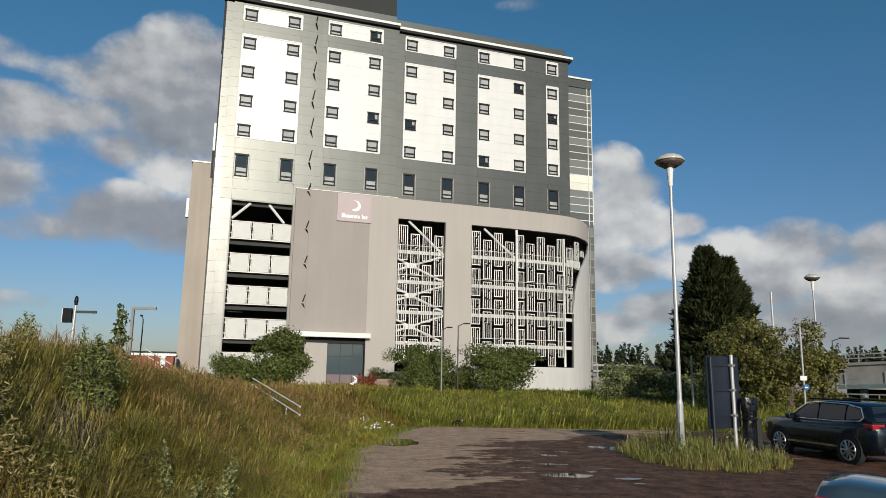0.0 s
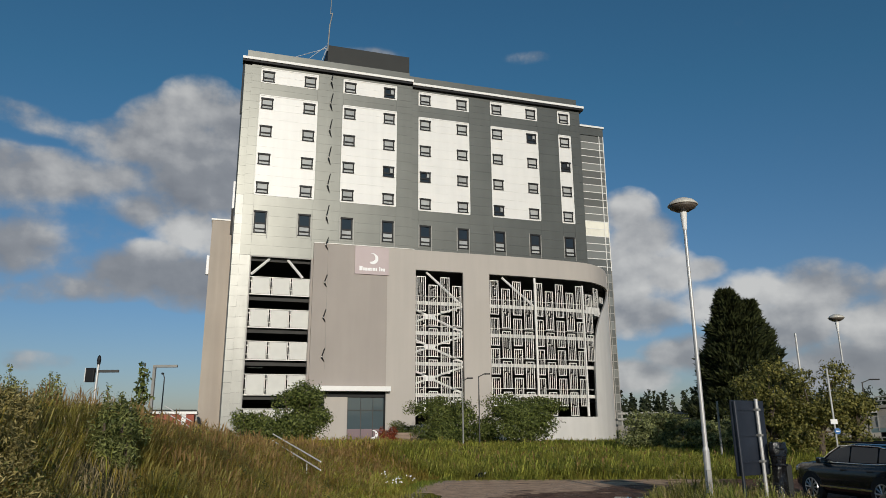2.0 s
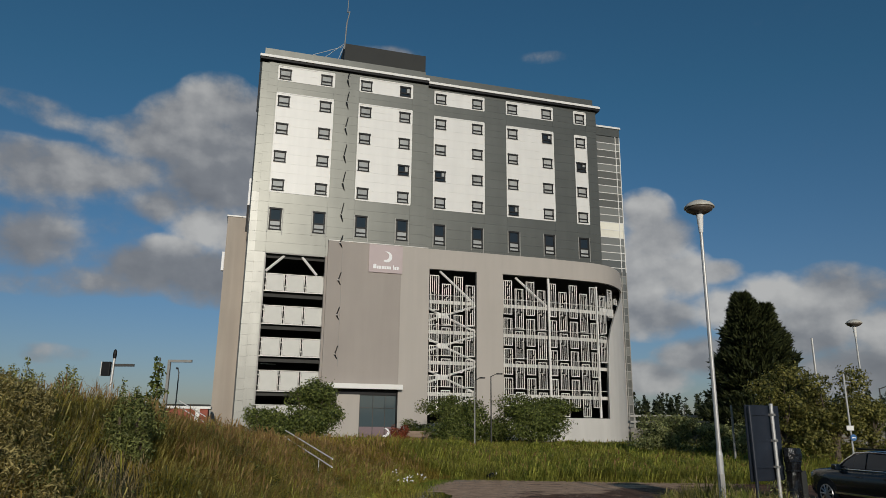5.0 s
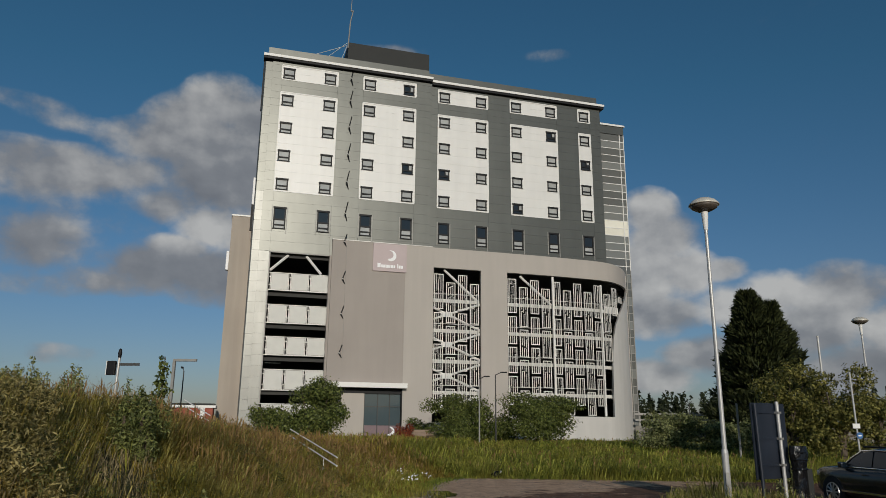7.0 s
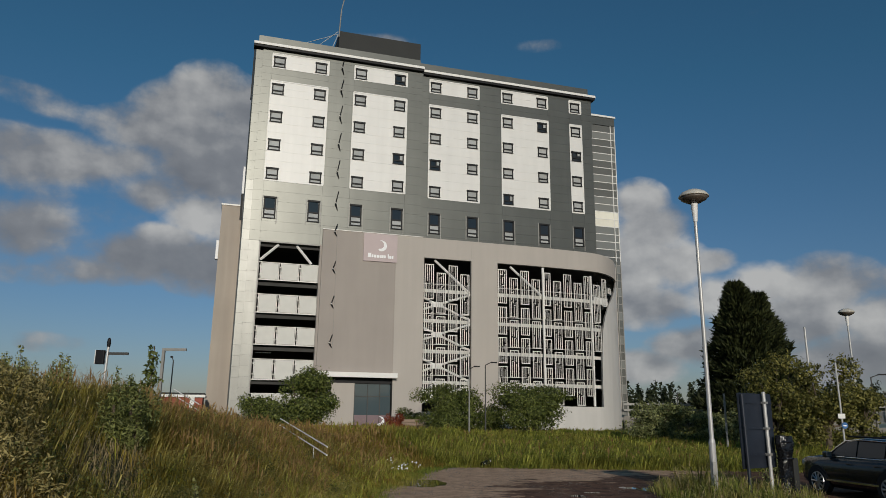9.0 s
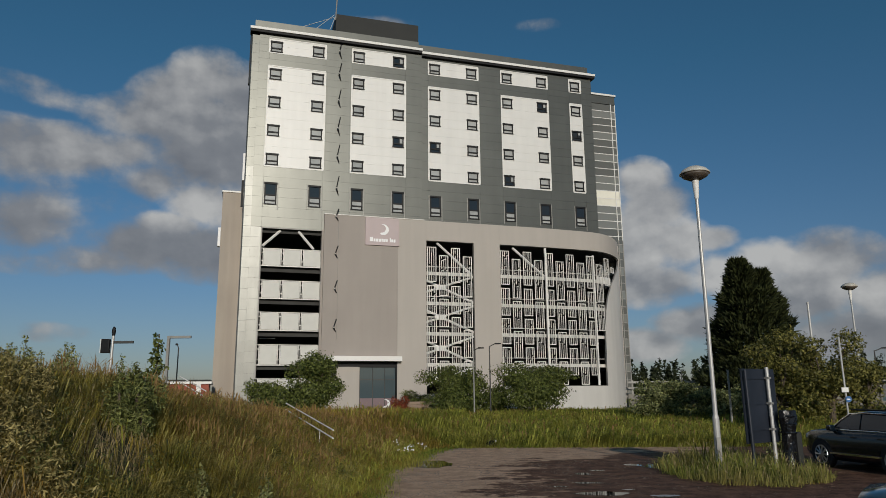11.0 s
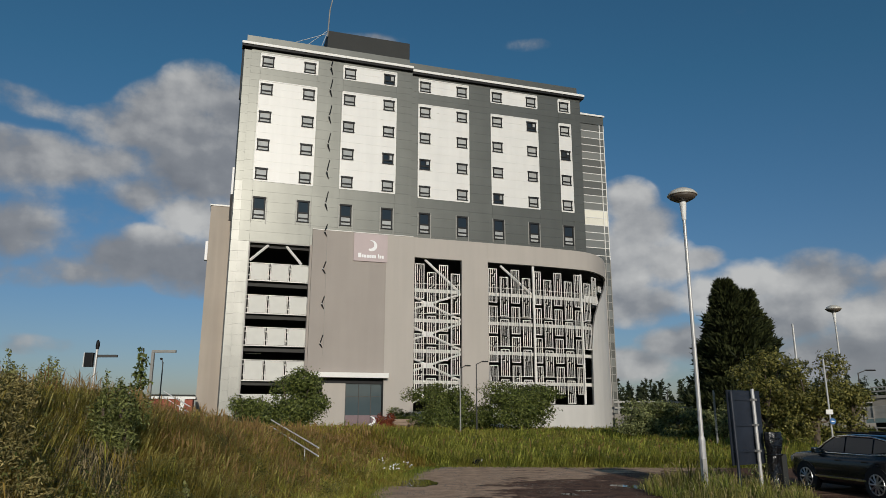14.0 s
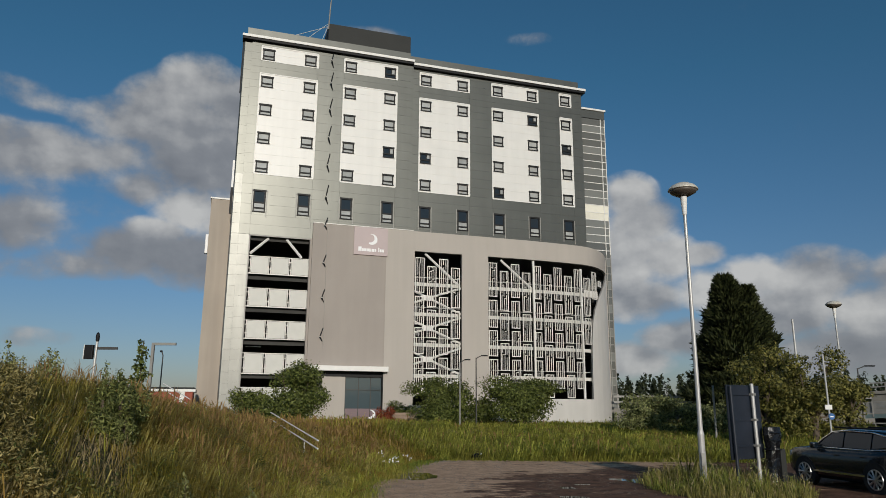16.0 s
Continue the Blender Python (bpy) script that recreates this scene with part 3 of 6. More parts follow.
def build_tower():
    part("tower_wall", prism([(-20.7, 0.16), (-4.35, 0.16), (-4.35, 0.66), (14.83, 0.66), (14.83, 17), (-20.7, 17)], 16.9, 36.0), DARK, hotel)
    # side cladding, its rounded front corner, a dark strip for the side's shade
    part("side_cladding", box(-20.95, -20.704, 0.9, 17, 20.73, 36.0), GREY, hotel)
    part("side_wall", box(-20.95, -20.704, 0.9, 17, 0.2, 20.728), TAN, hotel)
    front = [(-20.2, 0.0), (-20.84, 0.0), (-20.93, 0.05), (-20.93, 0.28), (-20.2, 0.2)]
    side = [(-20.934, 0.06), (-20.95, 0.12), (-20.95, 0.898), (-20.70, 0.898), (-20.70, 0.3), (-20.934, 0.3)]
    heights = [0.2] + [16.85 - 0.933 * k for k in range(17, 0, -1)] + [16.9 + 0.93 * k for k in range(21)]
    for a, b in zip(heights, heights[1:]):
        if b - a > 0.3:
            # lower panels are paler: the sun's glare is put into their colour
            m = SHEENGREY if b < 22.7 else GREY
            part("corner_panel", prism(front, a + 0.006, min(b, 36) - 0.006), m, hotel)
            if b > 20.7:
                part("corner_panel", prism(side, a + 0.006, min(b, 36) - 0.006), m, hotel)
    # pale strip with the corner's sunlit edge put into its colour
    part("sunlit_corner_strip", prism(side, 0.2, 19.68), PALE, hotel)
    part("side_shade_strip", box(-21.05, -20.956, 0.35, 0.8, 30.6, 35.7), DARK, hotel)
    # horizontal cladding boards, cut round the windows
    half = [(-20.2, -4.37, 0.0, (0, 1, 2, 3), BLOCKS[:2]), (-4.37, 14.85, STEP, (4, 5, 6, 7, 8), BLOCKS[2:])]
    storeys = [16.9, 17.83, 18.76, 19.72, 20.65, 21.6, 22.65, 23.6, 24.53, 25.46, 26.4, 27.33, 28.26, 29.2, 30.13, 31.06, 31.8, 32.5, 33.2, 33.9, 34.6, 35.3, 35.75]
    for lo, hi, y, cols, blocks in half:
        for a, b in zip(storeys, storeys[1:]):
            white_row = (22.6 < (a + b) / 2 < 32.5) or (33.9 < (a + b) / 2 < 35.3)
            spans = []
            edges = [lo] + [e for bl in blocks for e in bl] + [hi]
            for k, (u0, u1) in enumerate(zip(edges, edges[1:])):
                spans.append((u0, u1, WHITE if (white_row and k % 2) else GREY))
            wins = []
            for c in cols:
                for r in range(6):
                    z1 = ROWS[r] if r < 5 else TALL[0]
                    z0 = z1 - WH if r < 5 else TALL[1]
                    if z0 < b and z1 > a:
                        wins.append((COLS[c], COLS[c] + WW, z0, z1))
            for u0, u1, m in spans:
                own = [w for w in wins if w[0] < u1 and w[1] > u0]
                # split a wide plain board as the real one is, about every four metres
                us = sorted({u0, u1} | {e for w in own for e in w[:2]})
                for p, q in zip(us, us[1:]):
                    covers = [w for w in own if w[0] < (p + q) / 2 < w[1]]
                    zz = cuts(a, b, [(w[2], w[3]) for w in covers])
                    for s, t in zz:
                        if t - s > 0.03 and q - p > 0.03:
                            gap = 0.003 if m is WHITE else 0.005
                            left = gap if p == u0 else 0
                            right = gap if q == u1 else 0
                            part("cladding_panel", box(p + left, q - right, y, y + 0.14, s + (gap if s == a else 0), t - (gap if t == b else 0)), m, hotel)
    # white trim round each block
    for k, (u0, u1) in enumerate(BLOCKS):
        y = 0.0 if k < 2 else STEP
        for z0, z1 in ((22.62, 32.52), (33.88, 35.32)):
            f = bmesh.new()
            for q in ((u0 - 0.03, u1 + 0.03, z0 - 0.06, z0 + 0.03), (u0 - 0.03, u1 + 0.03, z1 - 0.03, z1 + 0.06), (u0 - 0.06, u0 + 0.02, z0 + 0.03, z1 - 0.03), (u1 - 0.02, u1 + 0.06, z0 + 0.03, z1 - 0.03)):
                bx(f, q[0], q[1], y - 0.03, y - 0.002, q[2], q[3])
            part("block_trim", f, TRIM, hotel, "white trim")
    for c in range(9):
        for r in range(6):
            build_window(c, r)
    # narrow surrounds of the tall windows
    for c in range(9):
        y, x = (0.0 if c < 4 else STEP), COLS[c]
        f = bmesh.new()
        bx(f, x - 0.14, x - 0.06, y - 0.03, y - 0.002, TALL[1] - 0.28, TALL[0] + 0.05)
        bx(f, x + WW + 0.06, x + WW + 0.14, y - 0.03, y - 0.002, TALL[1] - 0.45, TALL[0])
        part("window_surround", f, POSTG, hotel)
    # eaves, parapet, plant room, mast
    for u0, u1, y, z in ((-21.1, -4.34, -0.42, 35.76), (-4.338, 15.25, STEP - 0.42, 35.72)):
        f = box(u0, u1, y, y + 1.4, z + 0.16, z + 0.42, 0.02)
        eave = part("eave", f, TRIM, hotel, "white eaves fascia")
        # near-black soffit takes in the shadow band below the eaves
        part("soffit_shadow", box(u0 + 0.05, u1 - 0.05, y + 0.08, y + 1.4, z - 0.06, z + 0.155), DARK, eave)
    part("parapet", box(-20.66, -4.5, 0.7, 1.1, 36.0, 37.42), GREY, hotel)
    part("parapet", box(-4.49, 14.9, 1.15, 1.5, 36.0, 37.36), GREY, hotel)
    part("roof", box(-20.6, 14.8, 1.5, 17, 36.004, 36.3), SLATE, hotel)
    part("plant_room", box(-12.45, -3.42, 5.0, 11.0, 36.31, 41.78, 0.03), SLATE, hotel, "dark clad rooftop plant room")
    f = bmesh.new()
    bar(f, (-12.5, 4.9, 41.0), (-12.36, 4.9, 44.2), 0.07)
    bar(f, (-12.36, 4.9, 44.2), (-12.1, 4.9, 45.6), 0.06)
    bar(f, (-12.1, 4.9, 45.6), (-12.34, 4.9, 45.5), 0.06)
    bar(f, (-12.34, 4.9, 45.5), (-12.25, 4.9, 48.3), 0.05, 0.03)
    part("mast", f, POSTG, hotel)
    for a, b in (((-15.2, 4.0, 38.6), (-12.6, 4.9, 41.6)), ((-16.6, 4.0, 38.9), (-12.6, 4.9, 41.3)), ((-13.6, 4.0, 38.0), (-12.6, 4.9, 41.2))):
        part("stay_wire", rod(a, b, 0.03, n=5), GALV, hotel)


build_tower()


def build_zigzag():
    """Kinked light arms up the facade, shadow built in dark, and their joining cable."""
    tops = [36.0, 33.63, 30.88, 28.05, 25.27, 22.16, 18.9, 15.4, 12.2, 8.7]
    for z in tops:
        y, s = (0.0, 1.0) if z > 18.95 else (-0.35, 0.62)
        f = bmesh.new()
        bar(f, (-12.42, y - 0.02, z), (-12.68, y - 0.3 * s, z - 1.22 * s), 0.05, n=6)
        bar(f, (-12.68, y - 0.3 * s, z - 1.22 * s), (-12.45, y - 0.02, z - 1.85 * s), 0.07, 0.04, n=6)
        arm = part("light_arm_with_shadow", f, DARK, hotel)
        part("lamp_head", rod((-12.74, y - 0.33 * s, z - 1.16 * s), (-12.62, y - 0.36 * s, z - 1.27 * s), 0.05, n=8), GALV, arm)
    part("cable", rod((-12.40, -0.37, 18.2), (-12.36, -0.37, 6.9), 0.018, n=5), POSTG, hotel)


build_zigzag()

# ---- the podium, a car park ----
PLAN = [(-13.7, -0.35), (6.5, -0.35), (8.5, -0.3), (10.7, -0.15), (13.0, 0.0), (14.9, 0.24), (15.7, 0.6), (16.6, 1.3), (17.6, 2.2), (18.5, 3.1), (19.2, 4.0), (19.7, 4.8), (20.05, 5.6)]
P_TOP, P_OPEN = 18.33, 16.38


PLAN_U = np.linspace(-13.7, 20.05, 676)
PLAN_V = np.interp(PLAN_U, [p[0] for p in PLAN], [p[1] for p in PLAN])
for _ in range(3):
    PLAN_V = np.convolve(np.concatenate((np.full(20, PLAN_V[0]), PLAN_V, PLAN_V[-1] + (PLAN_V[-1] - PLAN_V[-2]) * np.arange(1, 21))), np.full(41, 1 / 41), "valid")


def plan_at(u):
    return float(np.interp(u, PLAN_U, PLAN_V))


def spans_of(u0, u1, step=0.3):
    n = max(1, round((u1 - u0) / step)) if u1 > 6 else 1
    return [u0 + (u1 - u0) * k / n for k in range(n + 1)]


def curved(u0, u1, z0, z1, thick=0.35, out=0.0, step=0.3):
    """A piece of wall that follows the podium's plan."""
    us = spans_of(u0, u1, step)
    rings = []
    for u in us:
        y = plan_at(u) - out
        rings.append([(u, y, z0), (u, y + thick, z0), (u, y + thick, z1), (u, y, z1)])
    return loft(rings)


def build_podium():
    part("podium_wall", curved(-13.7, -6.82, 5.45, P_TOP), TAUPE, hotel)
    part("podium_wall", curved(-6.815, -4.05, 0.2, P_TOP), PALE, hotel)
    part("podium_wall", curved(-4.048, 0.70, P_OPEN, P_TOP - 0.004), PALE, hotel)
    part("podium_wall", curved(0.702, 3.40, 0.2, P_TOP), PALE, hotel)
    part("podium_wall", curved(3.402, 20.05, P_OPEN, P_TOP - 0.004), PALE, hotel)
    part("podium_wall", curved(3.402, 14.9, 0.2, 2.75), OFFWHITE, hotel, "low white wall")
    part("podium_wall", box(-4.048, 0.70, -0.34, 0.0, 0.2, 2.1), PALE, hotel)
    part("coping", curved(-13.72, -4.2, P_TOP + 0.003, P_TOP + 0.07, 0.5, 0.04), GALV, hotel)
    # the wing wall at the curved end: it widens towards the ground
    bm = bmesh.new()
    zs = [0.2, 2.75, 5, 7, 9, 10.5, 11.8, 13, 14, 15, 15.8, P_OPEN - 0.003]
    left = [14.9, 14.9, 14.95, 15.0, 15.1, 15.3, 15.7, 16.4, 17.2, 18.1, 18.8, 19.3]
    grid = []
    for z, l in zip(zs, left):
        row = []
        for k in range(25):
            u = l + (20.05 - l) * k / 24
            row.append((bm.verts.new((u, plan_at(u) - 0.002, z)), bm.verts.new((u, plan_at(u) + 0.3, z))))
        grid.append(row)
    for a, b in zip(grid, grid[1:]):
        for k in range(24):
            bm.faces.new((a[k][0], a[k + 1][0], b[k + 1][0], b[k][0]))
            bm.faces.new((a[k + 1][1], a[k][1], b[k][1], b[k + 1][1]))
        bm.faces.new((a[0][1], a[0][0], b[0][0], b[0][1]))
        bm.faces.new((a[24][0], a[24][1], b[24][1], b[24][0]))
    bmesh.ops.recalc_face_normals(bm, faces=bm.faces[:])
    part("wing_wall", bm, OFFWHITE, hotel)
    part("podium_wall", box(19.75, 20.048, 5.6, 16.9, 0.2, P_TOP), PALE, hotel)
    part("podium_roof", prism([(-13.5, 0.2), (7, 0.2), (14, 1.5), (18, 4), (19.7, 6.5), (19.7, 16), (-13.5, 16)], 17.6, 17.9), SHADECONC, hotel)
    # plinth at the foot
    part("plinth", curved(-6.8, 20.0, -0.3, 0.197, 0.3, -0.02), SLATE, hotel)
    # decks and core walls, their concrete coloured dark for the shade inside
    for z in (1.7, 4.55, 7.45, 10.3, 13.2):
        part("deck", prism([(-19.6, 0.45), (6, 0.55), (12, 1.0), (17, 3.2), (19.2, 6), (19.2, 16), (-19.6, 16)], z - 0.3, z), SHADECONC, hotel)
    part("deck", prism([(-19.6, 0.4), (10, 0.4), (14.5, 0.8), (17.3, 2.6), (19.3, 5.2), (19.3, 16), (-19.6, 16)], 16.45, 16.85), SHADECONC, hotel)
    part("core_wall", box(-20.6, 19.6, 12.0, 12.3, 0.2, 16.4), SHADECONC, hotel)
    part("core_wall", box(-19.7, -19.45, 0.2, 12.0, 0.2, 16.4), SHADECONC, hotel)
    # left bay: cladding round the open decks, sun glare put into its colour
    for k in range(18):
        part("cladding_panel", box(-20.195, -19.29, 0.0, 0.3, 0.2 + 0.927 * k + 0.005, 0.2 + 0.927 * (k + 1) - 0.005), SHEENGREY, hotel)
    part("bay_frame", box(-20.19, -19.3, 0.02, 0.28, 0.2, 16.86), DARK, hotel)
    f = bmesh.new()
    bx(f, -19.27, -13.66, -0.03, 0.12, 16.78, 16.9)
    bx(f, -19.29, -19.17, -0.03, 0.12, 0.2, 16.78)
    part("bay_trim", f, POSTG, hotel)
    part("bay_pier", box(-13.9, -13.71, -0.2, 0.5, 0.2, 16.86), TAUPE, hotel)
    for a, b in (((-19.1, 15.2), (-17.55, 16.7)), ((-15.95, 16.7), (-14.55, 15.1))):
        part("brace", rod((a[0], 0.35, a[1]), (b[0], 0.35, b[1]), 0.13, n=6), TRIM, hotel, "white steel brace")
    for z0, z1 in ((13.4, 14.98), (10.47, 12.1), (7.66, 9.26), (4.66, 6.42), (1.8, 3.5)):
        rail = part("balustrade", box(-19.2, -13.92, 0.06, 0.14, z1 - 0.06, z1), GALV, hotel)
        part("bottom_rail", box(-19.2, -13.92, 0.06, 0.16, z0 - 0.06, z0 + 0.03), GALV, rail)
        for u0 in (-19.05, -17.28, -15.52):
            part("mesh_panel", box(u0 + 0.10, u0 + 1.58, 0.08, 0.11, z0 + 0.05, z1 - 0.08, 0.01), MESHP, rail, "pale mesh infill panel")
            for q in (u0 + 0.02, u0 + 1.6):
                part("panel_post", box(q, q + 0.06, 0.05, 0.13, z0 + 0.03, z1 - 0.06), GALV, rail)
            for zz in (z0 + 0.4, z1 - 0.45):
                part("panel_clip", box(u0 - 0.09, u0 + 0.019, 0.07, 0.12, zz, zz + 0.09), GALV, rail)
    part("strip_lamp", box(-18.95, -17.6, 1.2, 1.35, 7.0, 7.06), TRIM, hotel)
    # entrance: canopy, pale wall, glazed doors with a vinyl band
    part("canopy", box(-13.7, -6.5, -1.0, -0.352, 4.98, 5.42, 0.02), TRIM, hotel, "white entrance canopy")
    # near-black strip built in for the shadow beneath the canopy
    part("canopy_shadow", box(-13.7, -6.82, -0.1, 0.3, 4.5, 5.448), DARK, hotel)
    part("entrance_wall", box(-13.7, -10.22, -0.15, 0.25, 0.2, 4.498), PALE, hotel)
    glaz = part("entrance_glazing", box(-10.2, -6.83, 0.1, 0.14, 1.75, 4.49), BLUEGL, hotel)
    part("vinyl_band", box(-10.2, -6.83, 0.09, 0.15, 0.2, 1.745), VINYL, glaz, "dull mauve vinyl band")
    fr = bmesh.new()
    for u in (-10.2, -9.0, -7.9, -6.89):
        bx(fr, u, u + 0.06, 0.03, 0.2, 0.2, 4.49)
    bx(fr, -10.14, -6.89, 0.03, 0.2, 3.35, 3.41)
    part("glazing_frame", fr, POSTD, glaz)
    part("crescent", crescent(-7.8, -0.04, 1.25, 0.4), LOGO, glaz)
    part("jamb", box(-6.9, -6.826, -0.3, 0.3, 0.2, 4.98), DARK, hotel)


def crescent(u, y, z, r):
    """A flat crescent moon shape."""
    bm = bmesh.new()
    n = 24
    a, b = [], []
    for k in range(n + 1):
        t = math.radians(-125 + 235 * k / n)
        a.append((u + r * math.cos(t), z + r * math.sin(t)))
    c0, c1 = a[0], a[-1]
    for k in range(n + 1):
        s = k / n
        t = math.radians(-108 + 200 * s)
        p = (u - 0.28 * r + 0.74 * r * math.cos(t), z + 0.18 * r + 0.74 * r * math.sin(t))
        b.append(p)
    b[0], b[-1] = c0, c1
    for (p, q, s, t) in zip(a, a[1:], b, b[1:]):
        vs = [bm.verts.new((x, y, zz)) for x, zz in (p, q, t, s)]
        bm.faces.new(vs)
    ex = bmesh.ops.extrude_face_region(bm, geom=bm.faces[:])
    bmesh.ops.translate(bm, verts=[v for v in ex["geom"] if isinstance(v, bmesh.types.BMVert)], vec=(0, 0.03, 0))
    bmesh.ops.recalc_face_normals(bm, faces=bm.faces[:])
    return bm


build_podium()


def screen_panel(kind, h):
    """A white frame of irregular upright slats, 0.92 m wide."""
    bm = bmesh.new()
    w, t = 0.9, 0.075
    rr = random.Random(kind * 7 + 1)
    bx(bm, 0, t, 0, 0.06, 0, h)
    bx(bm, w - t, w, 0, 0.06, 0, h)
    bx(bm, t, w - t, 0, 0.06, 0, t)
    bx(bm, t, w - t, 0, 0.06, h - t, h)
    for k in range(1, 4):
        u = w * k / 4
        z = t
        while z < h - 0.2:
            top = min(h - t, z + rr.uniform(0.6, 1.5))
            du = rr.uniform(-0.03, 0.03)
            bx(bm, u + du - 0.026, u + du + 0.026, 0.012, 0.05, z, top)
            if kind % 2 and rr.random() < 0.7 and top < h - 0.3:
                bx(bm, u + du + 0.026, u + w / 4 - 0.03, 0.012, 0.05, top - 0.05, top)
            z = top + (0 if rr.random() < 0.5 else 0.16)
    return bm


HIGH = [(12.43, 15.8), (9.42, 12.1), (6.68, 9.15), (3.75, 6.4)]
LOW = [(11.12, 15.02), (8.2, 10.85), (5.35, 7.95), (2.85, 5.08)]


def build_screens():
    rr = random.Random(5)
    made = {}
    panels = [(-3.96 + 1.185 * k, k) for k in range(4)] + [(3.46 + 1.19 * k, k) for k in range(13)]
    for u, k in panels:
        u1 = u + 0.9
        if u1 > 19.2:
            continue
        y0, y1 = plan_at(u), plan_at(u1)
        ang = math.degrees(math.atan2(y1 - y0, 0.9))
        limit = float(np.interp(u1, [14.4, 14.8, 15.2, 15.7, 16.4, 17.2, 18.1, 19.3], [0, 3.0, 10.5, 11.8, 13.0, 14.0, 15.0, 16.4]))
        for z0, z1 in (LOW if k % 2 else HIGH):
            if limit > 3.1:
                z0 = max(z0, round(limit + 0.15, 1))
            elif z0 < limit - 1.6:
                continue
            if z1 - z0 < 0.5:
                continue
            key = (k % 2 * 3 + rr.randrange(3), round(z1 - z0, 2))
            if key not in made:
                ob = part("screen_panel", screen_panel(*key), SCREEN, hotel)
                made[key] = ob.data
            else:
                ob = new("screen_panel", made[key])
                ob.parent = hotel
            ob.matrix_basis = pose(u, y0 + 0.03, z0, 0, 0, ang)
    # deck-edge rails behind the screens
    for u0, u1 in ((-4.0, 0.66), (3.45, 15.2)):
        for lv in range(5):
            z = 13.1 - 2.86 * lv
            if z < 2:
                continue
            part("deck_rail", curved(u0, u1, z + 0.04, z + 0.36, 0.08, -0.42, 1.2), SCREEN, hotel)
            part("deck_rail", curved(u0, u1, z + 0.85, z + 0.9, 0.05, -0.5, 1.2), SCREEN, hotel)
    # cross braces with their gusset plates, seen through the narrow screen
    for zc in (12.05, 9.2, 6.3, 3.45):
        for a, b in (((-4.7, zc + 0.9), (0.85, zc - 1.45)), ((-4.7, zc - 0.8), (0.85, zc + 1.1))):
            part("brace", rod((a[0], 0.2, a[1]), (b[0], 0.2, b[1]), 0.11, n=6), TRIM, hotel)
        part("gusset_plate", box(-3.15, -2.05, 0.03, 0.08, zc - 0.3, zc + 0.2, 0.01), TRIM, hotel)
    for a, b in (((-2.9, 16.3), (0.5, 13.4)), ((4.9, 16.2), (8.6, 13.2))):
        part("brace", rod((a[0], 0.12, a[1]), (b[0], 0.12, b[1]), 0.12, n=6), TRIM, hotel)
    for u, z0, z1 in ((8.35, 2.8, 16.3), (13.9, 2.8, 15.9)):
        part("upright", rod((u, plan_at(u) + 0.2, z0), (u, plan_at(u) + 0.2, z1), 0.13, n=8), TRIM, hotel)
    part("bracket_sail", prism([(14.6, 1.0), (16.6, 1.75), (15.0, 1.4)], 13.2, 13.9), TRIM, hotel)


build_screens()


def build_signs():
    s = part("wall_sign", box(-9.92, -6.72, -0.47, -0.353, 15.64, 18.29, 0.01), MAUVE, hotel, "pale mauve square wall sign")
    part("crescent", crescent(-8.25, -0.50, 17.15, 0.52), LOGO, s)
    for u, w in ((-9.5, 0.30), (-9.15, 0.16), (-8.95, 0.22), (-8.68, 0.26), (-8.38, 0.1), (-8.24, 0.22), (-7.98, 0.16), (-7.62, 0.1), (-7.48, 0.18), (-7.26, 0.18)):
        tall = 0.42 if u in (-9.5, -7.62) else 0.28
        part("lettering_bar", box(u, u + w, -0.49, -0.474, 15.98, 15.98 + tall), LOGO, s)
    side = part("side_sign", box(-21.14, -20.96, 1.0, 1.12, 21.4, 24.0), LOGO, hotel)
    part("sign_bracket", box(-21.16, -20.96, 1.0, 1.2, 18.9, 21.39), DARK, side)


build_signs()


def build_wings():
    # tan stair block set back on the side, and the glazed stair tower at the other end
    part("side_block", box(-22.78, -20.96, 3.0, 14.0, 0.0, 20.72), TAN, hotel, "tan rendered side block")
    part("block_coping", box(-22.86, -20.96, 2.92, 14.0, 20.724, 20.86), TRIM, hotel)
    part("projecting_sign", box(-23.05, -22.79, 3.4, 3.9, 15.6, 17.4, 0.05), LOGO, hotel)
    x0, x1, y0, y1 = 14.9, 20.8, 5.62, 10.5
    st = part("stair_tower", box(x0, x1 - 0.05, y0 + 0.12, y1, 0.2, 36.2), SLATE, hotel)
    part("stair_roof", box(x0, x1 + 0.12, y0 - 0.12, y1, 36.5, 36.72), TRIM, st)
    part("stair_fascia", box(x0, x1, y0, y1, 35.5, 36.49), GREY, st)
    # storey-high strips of glazing; cream and paler panes have reflected glare painted in
    rise = 0.89
    for k in range(39):
        z = 35.46 - rise * (k + 1)
        kind = GLAREPANE if k in (12, 13) else (TOWPALE if k in (10, 11, 14, 15, 16) or k % 3 == 1 else TOWGL)
        for u0, u1 in ((17.73, 20.17), (20.27, x1 - 0.1)):
            part("pane", box(u0, u1, y0 + 0.03, y0 + 0.1, z + 0.03, z + rise - 0.03), kind, st)
        part("transom", box(17.64, x1, y0, y0 + 0.11, z - 0.04, z + 0.04), TRIM if z > 19 else POSTG, st)
    for u in (17.63, 20.175, x1 - 0.095):
        part("mullion", box(u, u + 0.09, y0 - 0.02, y0 + 0.1, 19.0, 35.48), TRIM, st)
        part("mullion", box(u, u + 0.09, y0 - 0.02, y0 + 0.1, 0.2, 18.995), POSTG, st)


build_wings()


